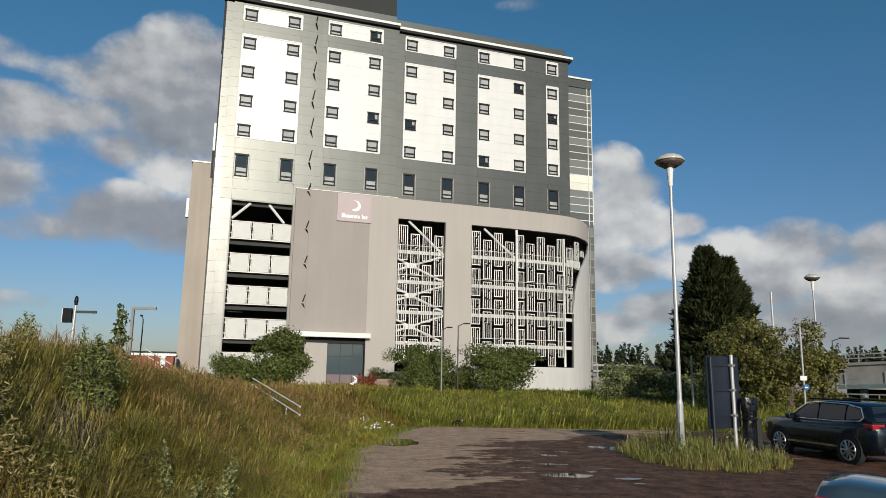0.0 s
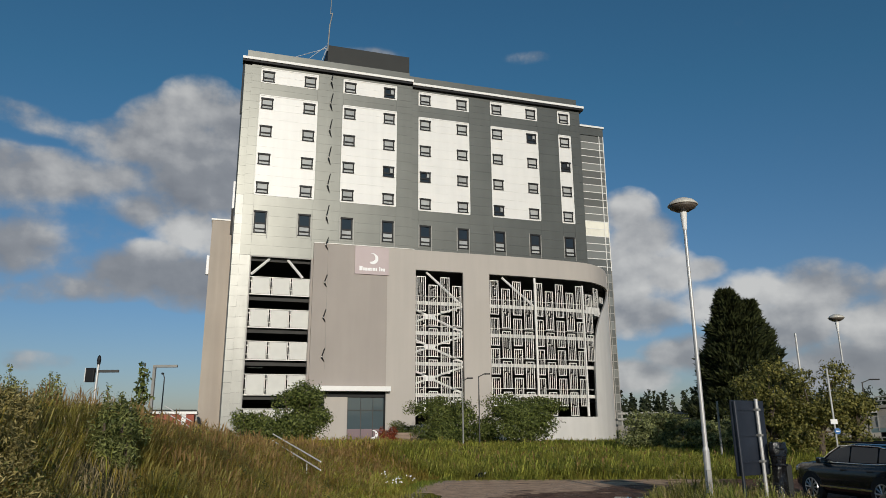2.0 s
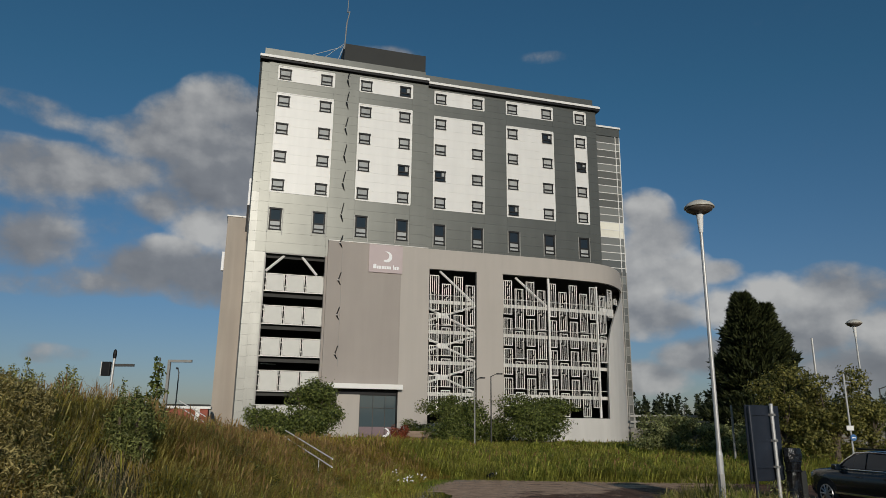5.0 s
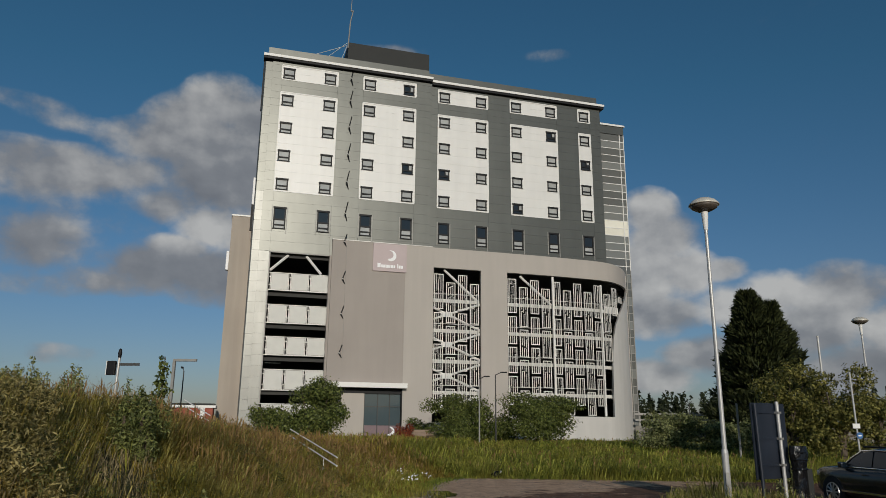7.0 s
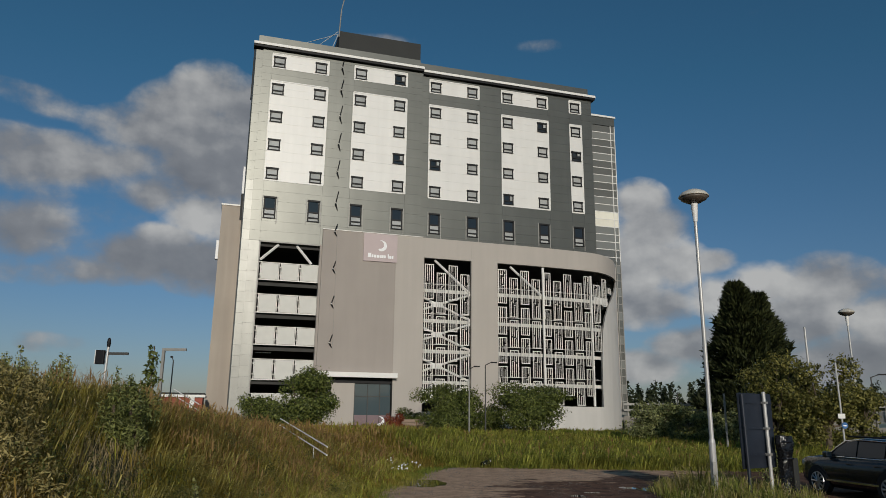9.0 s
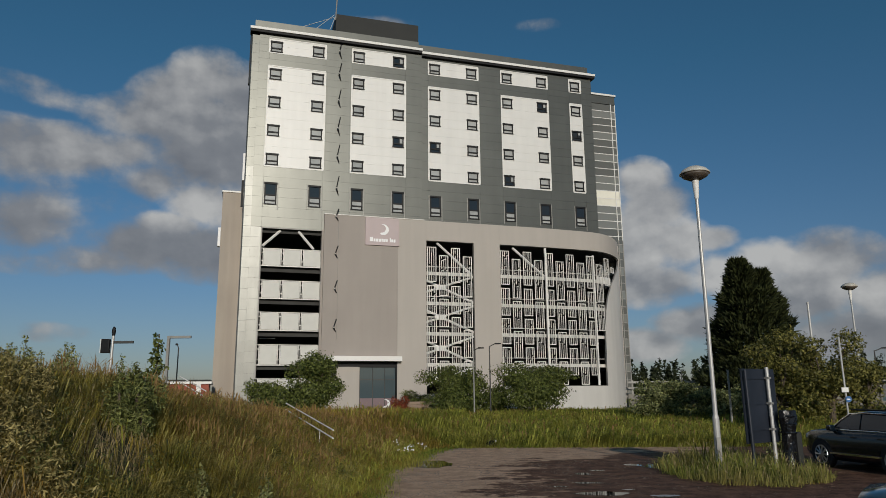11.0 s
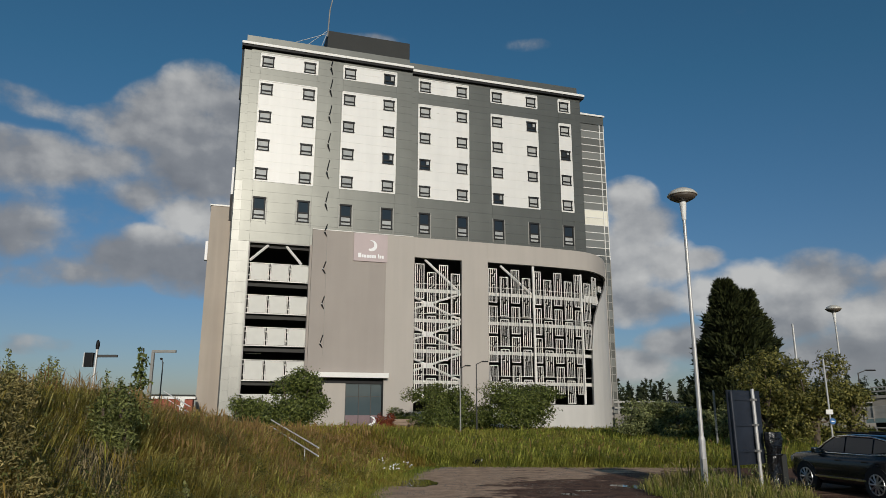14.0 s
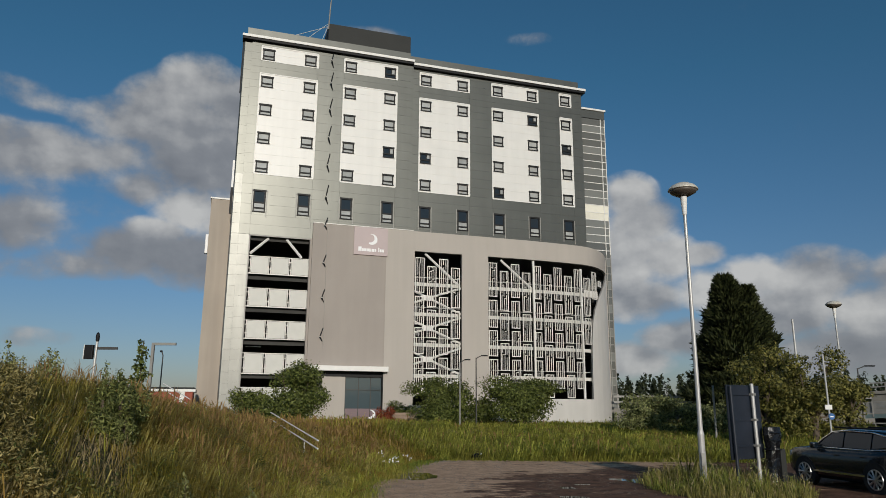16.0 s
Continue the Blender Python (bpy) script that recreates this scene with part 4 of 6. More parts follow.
# ---- plants ----
def inside(poly, x, y):
    c, j = False, len(poly) - 1
    for i in range(len(poly)):
        (xi, yi), (xj, yj) = poly[i], poly[j]
        if (yi > y) != (yj > y) and x < (xj - xi) * (y - yi) / (yj - yi) + xi:
            c = not c
        j = i
    return c


def big_mesh(name, verts, loops, sizes, mat, parent=None):
    """A mesh from arrays: loops are vertex indices, sizes the corners of each face."""
    me = bpy.data.meshes.new(name)
    me.vertices.add(len(verts))
    me.vertices.foreach_set("co", verts.astype(np.float32).ravel())
    me.loops.add(len(loops))
    me.loops.foreach_set("vertex_index", loops.astype(np.int32))
    starts = np.concatenate(([0], np.cumsum(sizes)[:-1]))
    me.polygons.add(len(sizes))
    me.polygons.foreach_set("loop_start", starts.astype(np.int32))
    me.update(calc_edges=True)
    me.materials.append(mat)
    ob = new(name, me)
    if parent:
        ob.parent = parent
    return ob


def blades(name, base, height, width, lean, mat, rng, parent=None, head=0.0, way=None):
    """Bent grass blades, one island each: base (n,3), height, width and lean (n)."""
    n = len(base)
    a = rng.uniform(0, math.tau, n)
    d = rng.uniform(0, math.tau, n) if way is None else way
    side = np.stack((np.cos(a), np.sin(a) * 0.6, 0 * a), 1) * (width / 2)[:, None]
    tilt = np.stack((np.cos(d), np.sin(d), 0 * d), 1) * (lean * height)[:, None]
    up = np.stack((0 * a, 0 * a, height), 1)
    mid = base + up * 0.62 + tilt * 0.22
    tip = base + up * (1 - 0.42 * lean[:, None]) + tilt
    if head:
        # a stem with a narrow seed head
        m2 = base + up * 0.72 + tilt * 0.55
        v = np.stack((base - side * 0.35, base + side * 0.35, m2 + side * 0.35, m2 - side * 0.35, m2 + (tip - m2) * 0.4 - side * head, m2 + (tip - m2) * 0.4 + side * head, tip), 1)
        f = np.array([0, 1, 2, 3, 3, 2, 5, 4, 4, 5, 6])
        sizes = np.tile([4, 4, 3], n)
        k = 7
    else:
        v = np.stack((base - side, base + side, mid + side * 0.8, mid - side * 0.8, tip), 1)
        f = np.array([0, 1, 2, 3, 3, 2, 4])
        sizes = np.tile([4, 3], n)
        k = 5
    loops = (np.arange(n)[:, None] * k + f[None]).ravel()
    return big_mesh(name, v.reshape(-1, 3), loops, sizes, mat, parent)


def on_ground(xy):
    return np.array([(x, y, ground_z(x, y) - 0.04) for x, y in xy])


ISLAND = [(5.7, 21.6), (5.5, 20.4), (5.6, 18.9), (6.3, 17.7), (7.4, 17.3), (8.6, 17.9), (9.5, 19.4), (9.9, 21.0), (9.6, 23.0), (8.2, 24.4), (6.4, 24.2)]


def meadow():
    rng = np.random.default_rng(4)

    def clumpy(xy, keep, s=1.1, z=0.0):
        w = np.array([noise.noise(Vector((x * s, y * s, z))) for x, y in xy])
        return xy[rng.uniform(-0.9, 0.75, len(xy)) < w * keep + 0.35]

    def bank_points(n, y0, y1, power=1.6, inset=0.0):
        y = y0 + (y1 - y0) * rng.uniform(0, 1, n) ** power
        e = np.interp(y, EDGE_Y, EDGE_X) - inset
        left = -0.74 * y - 2.0
        # fewer right at the verge's edge, which is ragged
        x = e - (e - left) * rng.uniform(0, 1, n) ** 1.15 + rng.normal(0, 0.16, n)
        return np.stack((x, y), 1)

    def lay(name, xy, h0, h1, w, lean, mat, label, head=0.0, tuft=0, spread=0.07, swept=False):
        way, size = None, 1.0
        if tuft:
            # blades fan out from the heart of each tuft
            m = len(xy)
            off = rng.normal(0, spread, (m, tuft, 2))
            size = np.repeat(rng.uniform(0.55, 1.2, m), tuft)
            way = (np.arctan2(off[..., 1], off[..., 0]) + rng.normal(0, 0.5, (m, tuft))).ravel()
            if swept:
                # each tuft lies over one way, its neighbours much the same way
                heart = np.array([2.6 * noise.noise(Vector((x * 0.55, y * 0.55, 12))) for x, y in xy]) + rng.normal(0, 0.45, m)
                way = (np.repeat(heart, tuft).reshape(m, tuft) + rng.normal(0, 0.22, (m, tuft))).ravel()
            xy = (xy[:, None] + off).reshape(-1, 2)
        if "bank" in name:
            # thin over the weeds low on the bank, and open before the shrub
            s = np.clip(((xy[:, 0] + 4.95) * 0.9 - (xy[:, 1] - 10.35) * 1.95) / 4.61, 0, 0.75)
            near = np.hypot(xy[:, 0] + 4.95 - 0.9 * s, xy[:, 1] - 10.35 + 1.95 * s) < (0.42 if name in ("bank_grass", "bank_matted_grass", "bank_seed_grass") else 0.0)
            weedy = (xy[:, 0] < -0.45 * xy[:, 1]) & (xy[:, 1] < 9.8) & (rng.uniform(0, 1, len(xy)) < 0.85) & ("tangle" not in name)
            ok = ~(near | weedy)
            xy = xy[ok]
            if tuft:
                way, size = way[ok], size[ok]
        base = on_ground(xy)
        n = len(base)
        patch = np.array([0.8 + 0.45 * noise.noise(Vector((x * 0.7, y * 0.7, 9))) + 0.4 * noise.noise(Vector((x * 2.3, y * 2.3, 2))) for x, y in xy])
        dist = np.hypot(xy[:, 0], xy[:, 1])
        edge = np.interp(xy[:, 1], EDGE_Y, EDGE_X) - xy[:, 0]
        short = np.where(xy[:, 1] < 31, np.clip(0.3 + edge * 0.55, 0.3, 1.0), 1.0) if "bank" in name else 1.0
        if "island" in name:
            short = np.clip(1.15 - np.hypot((xy[:, 0] - 7.4) / 2.6, (xy[:, 1] - 20.6) / 3.6) * 0.75, 0.25, 1)
        hh = rng.uniform(h0, h1, n) * patch * short * np.where(xy[:, 1] > 40, 0.72, 1.0) * size
        ww = w * rng.choice([0.7, 1.0, 1.0, 1.6], n) * rng.uniform(0.6, 1.4, n) * np.clip(dist / 14, 0.8, 3.2)
        ob = blades(name, base, hh, ww, np.abs(rng.normal(lean, 0.2, n)), mat, rng, head=head, way=way)
        return tagged(ob, label, "grass", kind="stuff")

    lay("bank_grass", clumpy(bank_points(17000, 4.5, 31), 1.6, 1.2), 0.45, 0.95, 0.009, 1.0, GRASS, "long unmown meadow grass over the bank", tuft=22)
    lay("bank_matted_grass", clumpy(bank_points(9500, 7.5, 27, 1.4, 0.5), 2.4, 0.7, 15.0), 0.4, 0.85, 0.016, 0.95, MATTED, "pale matted grass lying over in swathes", tuft=16, spread=0.12, swept=True)
    lay("bank_undergrowth", bank_points(60000, 4.5, 31), 0.2, 0.5, 0.011, 0.6, GRASS, "short dense grass beneath the tufts")
    lay("bank_seed_grass", clumpy(bank_points(26000, 11, 31, 1.1, 0.9), 2.2, 0.4, 4.0), 0.6, 0.95, 0.012, 0.25, SEED, "reddish brown seeding grass on the bank", 1.5)
    lay("bank_straw", clumpy(bank_points(26000, 6.0, 24, 1.5, 0.4), 2.4, 0.8, 8.0), 0.3, 0.75, 0.011, 0.8, STRAW, "dry straw stems fallen among the grass")
    y = rng.uniform(6.0, 11.5, 9000)
    tangle = np.stack((-rng.uniform(0.36, 0.74, 9000) * y - 0.4, y), 1)
    lay("bank_tangle", clumpy(tangle, 2.6, 0.9, 5.0), 0.2, 0.6, 0.012, 1.0, STRAW, "pale tangled dead stems low on the bank")
    e = bank_points(11000, 9, 29, 1.2)
    e[:, 0] = np.interp(e[:, 1], EDGE_Y, EDGE_X) - np.abs(rng.normal(0, 0.9, 11000)) - 0.15
    lay("bank_edge_grass", clumpy(e, 1.8, 1.0, 2.0), 0.45, 0.95, 0.011, 0.4, GRASSY, "bright yellow green grass along the foot of the bank")
    # the verge beyond the road, up to the hotel
    n = 100000
    y = 30.4 + 33 * rng.uniform(0, 1, n) ** 1.7
    x = -12 + 52 * rng.uniform(0, 1, n)
    keep = x > np.interp(y, [30, 34, 62], [-3.5, -6, -14])
    lay("verge_grass", np.stack((x, y), 1)[keep][::10], 0.3, 0.95, 0.011, 0.95, GRASSG, "tall green grass verge before the hotel", tuft=16, spread=0.13)
    lay("verge_swathes", clumpy(np.stack((x, y), 1)[keep][5::26], 1.8, 0.35, 3.0), 0.5, 1.2, 0.012, 1.0, GRASSY, "bright swathes of grass leaning over the verge", tuft=14, spread=0.2, swept=True)
    lay("verge_seed_grass", np.stack((x, y), 1)[keep][1::40], 0.7, 1.0, 0.014, 0.3, SEED, "brown seed heads over the verge", 1.4)
    # behind the bank
    n = 22000
    y = 28 + 34 * rng.uniform(0, 1, n) ** 1.3
    x = -3 - (0.72 * y) * rng.uniform(0, 1, n)
    lay("field_grass", np.stack((x, y), 1), 0.5, 1.0, 0.015, 0.35, GRASS, "rough grass field behind the bank")
    # the island round the lamp and the sign
    pts = np.stack((rng.uniform(4.7, 10.1, 42000), rng.uniform(17, 24.6, 42000)), 1)
    pts = np.array([p for p in pts if inside(ISLAND, *p)])
    lay("island_grass", clumpy(pts[:900], 2.4, 1.0), 0.25, 1.25, 0.010, 0.75, ISLG, "tufted grass island round the lamp column", tuft=17, spread=0.09)
    lay("island_undergrowth", pts[2000:7000], 0.1, 0.35, 0.010, 0.6, GRASS, "short grass under the island tufts")
    lay("island_straw", pts[13000:13950], 0.45, 1.2, 0.009, 0.3, STRAW, "pale dry stalks on the grass island", 1.2)
    # broad leaved weeds in clumps among the grass
    cl = bank_points(170, 7.0, 22, 1.2, 0.7)
    cl = cl[(cl[:, 0] < -2.8)]
    vs = []
    for x, y in cl:
        hgt = rng.uniform(0.3, 0.75)
        g = ground_z(x, y)
        lobes = [(x, y, g + hgt * 0.5, 0.22, 0.22, hgt * 0.5), (x + rng.normal(0, 0.12), y, g + hgt * 0.75, 0.13, 0.13, hgt * 0.35)]
        vs.append(leaves(lobes, 110, 0.028, rng, shell=0.3, slim=0.32))
    v = np.concatenate(vs)
    ob = big_mesh("weed_leaves", v, np.arange(len(v)), np.full(len(v) // 4, 4), WEED)
    vs = []
    for k in range(620):
        y = rng.uniform(6.8, 9.6)
        x = -rng.uniform(0.44, 0.74) * y - 0.3
        if y > 7.2 and x > -0.6 * y:
            continue
        hgt = rng.uniform(0.2, 0.55)
        g = ground_z(x, y)
        lobes = [(x + rng.normal(0, 0.05), y, g + hgt * q, 0.1, 0.1, 0.09) for q in (0.4, 0.6, 0.8, 1.0)]
        vs.append(leaves(lobes, 80, 0.036, rng, shell=0.2, slim=0.24))
    v2 = np.concatenate(vs)
    tagged(big_mesh("pale_weed_leaves", v2, np.arange(len(v2)), np.full(len(v2) // 4, 4), PALEW), "pale curling weed leaves low on the bank", "weeds", kind="stuff")
    tagged(ob, "broad leaved weeds scattered through the bank grass", "weeds", kind="stuff")
    # a few tufts straying over the road's edge
    e = bank_points(6000, 9, 30, 1.2)
    e[:, 0] = np.interp(e[:, 1], EDGE_Y, EDGE_X) + np.abs(rng.normal(0, 0.28, 6000)) - 0.1
    far = np.stack((rng.uniform(-1.5, 26, 5000), 30.25 + rng.normal(0, 0.3, 5000)), 1)
    lay("far_edge_grass", far, 0.12, 0.45, 0.010, 1.0, GRASSG, "short ragged grass along the far road edge")
    lay("edge_grass", e, 0.1, 0.32, 0.010, 0.5, GRASSG, "short ragged grass along the road edge")




def leaves(lobes, n, size, rng, shell=0.55, slim=0.5, rough=0.3):
    """Diamond leaves over uneven lobes (centre, radii)."""
    vol = np.array([l[3] * l[4] * l[5] for l in lobes]) ** 0.67
    pick = rng.choice(len(lobes), n, p=vol / vol.sum())
    L = np.array(lobes)[pick]
    d = rng.normal(0, 1, (n, 3))
    d /= np.linalg.norm(d, axis=1)[:, None]
    bump = np.array([noise.noise(Vector(v) * 2.1 + Vector((k * 3.1, 0, 0))) for v, k in zip(d, pick)])
    r = (shell + (1 - shell) * rng.uniform(0, 1, n) ** 0.5) * (1 + rough * bump) * rng.uniform(0.92, 1.1, n)
    c = L[:, :3] + d * L[:, 3:6] * r[:, None]
    out = d + rng.normal(0, 0.7, (n, 3)) + np.array([0, 0, 0.35])
    out /= np.linalg.norm(out, axis=1)[:, None]
    t = np.cross(out, rng.normal(0, 1, (n, 3)))
    t /= np.linalg.norm(t, axis=1)[:, None]
    b = np.cross(out, t)
    s = size * rng.uniform(0.6, 1.35, n)[:, None]
    v = np.stack((c - t * s, c - b * s * slim + out * s * 0.12, c + t * s, c + b * s * slim + out * s * 0.12), 1)
    return v.reshape(-1, 3)


meadow()


def crown(name, lobes, n, size, mat, rng, parent, **kw):
    v = leaves(lobes, n, size, rng, **kw)
    return big_mesh(name, v, np.arange(len(v)), np.full(n, 4), mat, parent)


def bush(at, w, d, h, n, size, mat, label, seed, kind_name="bush", ragged=0.5, category="bush", slim=0.5):
    rng = np.random.default_rng(seed)
    ob = thing(kind_name, at, 0, label, category)
    lobes = []
    for k in range(13):
        a = rng.uniform(0, math.tau)
        rr = rng.uniform(0.15, 0.66)
        hz = rng.uniform(0.16, 0.74)
        lobes.append((w / 2 * rr * math.cos(a), d / 2 * rr * math.sin(a), h * hz, w * rng.uniform(0.13, 0.3), d * rng.uniform(0.16, 0.32), h * rng.uniform(0.12, 0.27)))
    lobes.append((0, 0, h * 0.36, w * 0.4, d * 0.4, h * 0.34))
    if slim < 0.4:
        # upright leafy shoots round the top
        for k in range(16):
            a, rr = rng.uniform(0, math.tau), rng.uniform(0.1, 0.95)
            lobes.append((w / 2 * rr * math.cos(a), d / 2 * rr * math.sin(a), h * (1.0 - 0.3 * rr * rr) * rng.uniform(0.75, 1.05), w * 0.06, d * 0.06, h * rng.uniform(0.12, 0.2)))
    crown("crown", lobes, int(n * 2.3), size * 0.68, mat, rng, ob, rough=ragged, shell=0.45, slim=slim)
    for k in range(5):
        a = k * 1.3 + rng.uniform(0, 0.5)
        part("stem", rod((0.1 * math.cos(a), 0.1 * math.sin(a), -0.1), (w * 0.25 * math.cos(a), d * 0.25 * math.sin(a), h * 0.7), 0.05, 0.02, 6), BARK, ob)
    return ob


bush((-10.4, 46.6, 0.85), 5.0, 4.4, 4.6, 7000, 0.13, BUSHL, "rounded dark green bush before the open car park bay", 11)
bush((-15.0, 52.0, 0.8), 4.0, 2.8, 2.8, 3500, 0.13, BUSHL, "low dark green bush at the foot of the hotel", 12)
bush((-0.7, 58.0, 0.6), 6.2, 3.4, 4.15, 7500, 0.14, BUSHL, "broad dark green bush before the screened wall", 13)
bush((5.3, 57.0, 0.6), 6.5, 3.6, 4.2, 9500, 0.14, BUSHL, "wide green bush before the curved screen", 14)
bush((2.4, 58.6, 0.6), 3.0, 2.4, 3.0, 2500, 0.13, BUSHL, "small green bush between two wider ones", 15)
bush((13.2, 49.5, 0.45), 5.4, 3.0, 3.0, 6000, 0.13, BUSHP, "pale leaved hedge bush beside the lamp column", 16)
bush((17.2, 48.5, 0.45), 5.0, 3.0, 2.7, 5000, 0.13, BUSHP, "pale leaved hedge bush behind the sign", 17)
bush((-4.95, 10.35, 1.42), 0.95, 0.9, 1.2, 5000, 0.05, SHRUBL, "small grey green shrub growing on the bank", 18, "shrub", 0.6, "shrub", 0.26)
bush((-5.75, 60.2, 0.6), 1.9, 1.1, 1.7, 1300, 0.1, REDF, "low red leaved shrub near the entrance", 19, "red_shrub", 0.4, "shrub")
bush((-4.6, 62.0, 0.6), 3.4, 1.4, 2.3, 1700, 0.11, BUSHL, "low dark green shrub near the entrance", 20, "shrub", 0.4, "shrub")
bush((9.9, 23.6, 0.0), 1.0, 0.9, 1.5, 900, 0.06, BUSHP, "straggly pale weed shrub behind the wrapped machine", 21, "shrub", 0.5, "shrub")


def mugwort(at, h, seed):
    rng = np.random.default_rng(seed)
    ob = thing("mugwort_plant", at, rng.uniform(0, 360), "tall silvery green weed standing among the grass", "weed", "weeds on the bank")
    f = bmesh.new()
    bar(f, (0, 0, 0), (0.03, 0.02, h), 0.008, 0.003, 5)
    part("stem", f, BARK, ob)
    lobes = [(0.03 * z / h, 0.02 * z / h, z, 0.13 * (1.25 - z / h) + 0.02, 0.13 * (1.25 - z / h) + 0.02, 0.08) for z in np.linspace(0.15, h, 9)]
    crown("foliage", lobes, 420, 0.026, MUGW, rng, ob, shell=0.2)


rw = random.Random(9)
for k in range(9):
    x, y = rw.uniform(-3.3, -2.3), rw.uniform(8.2, 10.2)
    mugwort((x, y, ground_z(x, y) - 0.05), rw.uniform(0.6, 1.0), 40 + k)
for k in range(40):
    y = rw.uniform(10.8, 14.0)
    x = -rw.uniform(0.56, 0.72) * y - rw.uniform(0.0, 0.4)
    mugwort((x, y, ground_z(x, y) - 0.05), rw.uniform(0.7, 1.1), 60 + k)


def limb(f, a, b, r0, r1, rng, n=4):
    pts = [Vector(a).lerp(Vector(b), k / n) + Vector(rng.normal(0, 0.06, 3)) * (0 < k < n) for k in range(n + 1)]
    for k in range(n):
        bar(f, pts[k], pts[k + 1], r0 + (r1 - r0) * k / n, r0 + (r1 - r0) * (k + 1) / n, 7)


def leafy_tree(at, w, h, n, size, mat, label, seed, name="tree"):
    rng = np.random.default_rng(seed)
    ob = thing(name, at, 0, label, "tree")
    f = bmesh.new()
    limb(f, (0, 0, -0.1), (0.1, 0, h * 0.45), 0.03 * h, 0.018 * h, rng)
    part("trunk", f, BARK, ob)
    lobes = []
    for k in range(20):
        a, rr, z = rng.uniform(0, math.tau), rng.uniform(0.15, 0.8), rng.uniform(0.16, 0.86)
        rr *= math.sqrt(max(0.1, 1 - ((z - 0.45) / 0.5) ** 2))
        c = (w / 2 * rr * math.cos(a), w / 2 * rr * math.sin(a), h * z)
        f = bmesh.new()
        limb(f, (0, 0, h * 0.2), c, 0.011 * h, 0.004 * h, rng)
        part("limb", f, BARK, ob)
        lobes.append((*c, w * rng.uniform(0.13, 0.22), w * rng.uniform(0.13, 0.22), h * rng.uniform(0.07, 0.13)))
    crown("crown", lobes, n, size, mat, rng, ob, shell=0.35, rough=0.45)
    return ob


leafy_tree((17.0, 39.4, 0.2), 4.8, 5.8, 11000, 0.085, TREEY, "yellow green broadleaf tree with thin crooked limbs", 31)
leafy_tree((19.2, 38.6, 0.2), 4.6, 6.3, 12000, 0.085, TREEY, "yellow green broadleaf tree beside the far lamp", 32)
leafy_tree((21.2, 38.6, 0.2), 3.4, 4.0, 6000, 0.085, TREEY, "low yellow green broadleaf tree by the ramp", 33)


def conifer(at, w, h, seed):
    rng = np.random.default_rng(seed)
    ob = thing("conifer_tree", at, 0, "dense dark green conifer with two ragged tops", "tree")
    part("trunk", rod((0, 0, -0.2), (0, 0, h * 0.9), 0.3, 0.05, 10), BARK, ob)
    for k in range(10):
        a = k * 2.4
        z = h * (0.1 + 0.07 * k)
        part("limb", rod((0, 0, z), (w * 0.38 * math.cos(a), w * 0.38 * math.sin(a), z + 0.9), 0.06, 0.02, 6), BARK, ob)
    n = 48000
    which = rng.uniform(0, 1, n)
    # two leaders close together on one broad skirt
    lead = np.where(which < 0.6, 0, 1)
    cx = np.where(lead == 0, -0.09 * w, 0.12 * w)
    top = np.where(lead == 0, 1.0, 0.925) * h
    z = top * (1 - rng.uniform(0, 1, n) ** 1.5 * 0.97)
    t = z / top
    rad = w * 0.5 * np.clip((1.02 - t) ** 0.82 * 1.22, 0, 1) * np.clip(0.8 + t * 1.0, 0, 1.0)
    a = rng.uniform(0, math.tau, n)
    lump = np.array([noise.noise(Vector((math.cos(q) * 1.6, math.sin(q) * 1.6, zz * 0.9))) for q, zz in zip(a, z)])
    r = rad * (0.6 + 0.4 * rng.uniform(0, 1, n) ** 0.4) * (1 + 0.5 * lump)
    c = np.stack((cx * t + r * np.cos(a) * 0.95, r * np.sin(a), z), 1)
    d = np.stack((np.cos(a), np.sin(a), rng.uniform(0.2, 1.5, n)), 1) + rng.normal(0, 0.35, (n, 3))
    d /= np.linalg.norm(d, axis=1)[:, None]
    s = np.cross(d, rng.normal(0, 1, (n, 3)))
    s /= np.linalg.norm(s, axis=1)[:, None]
    ln = (0.28 + 0.7 * rng.uniform(0, 1, n) ** 3)[:, None]
    v = np.stack((c, c + d * ln * 0.45 + s * 0.085, c + d * ln, c + d * ln * 0.4 - s * 0.085), 1).reshape(-1, 3)
    big_mesh("crown", v, np.arange(len(v)), np.full(n, 4), CONIF, ob)


conifer((27.3, 67.8, 0.5), 9.3, 14.0, 51)


def sapling(at, h, seed):
    rng = np.random.default_rng(seed)
    ob = thing("sapling", at, 0, "slender young tree with dark leaves behind the bank", "tree")
    part("trunk", rod((0, 0, 0), (0.05, 0, h), 0.035, 0.01, 6), BARK, ob)
    lobes = [(rng.normal(0, 0.14), rng.normal(0, 0.14), z, 0.45 * (1.12 - z / h) + 0.1, 0.45 * (1.12 - z / h) + 0.1, 0.15) for z in np.linspace(h * 0.3, h * 0.97, 11)]
    crown("crown", lobes, 700, 0.085, BUSHL, rng, ob, shell=0.3)


sapling((-11.45, 25.6, 1.2), 3.3, 71)


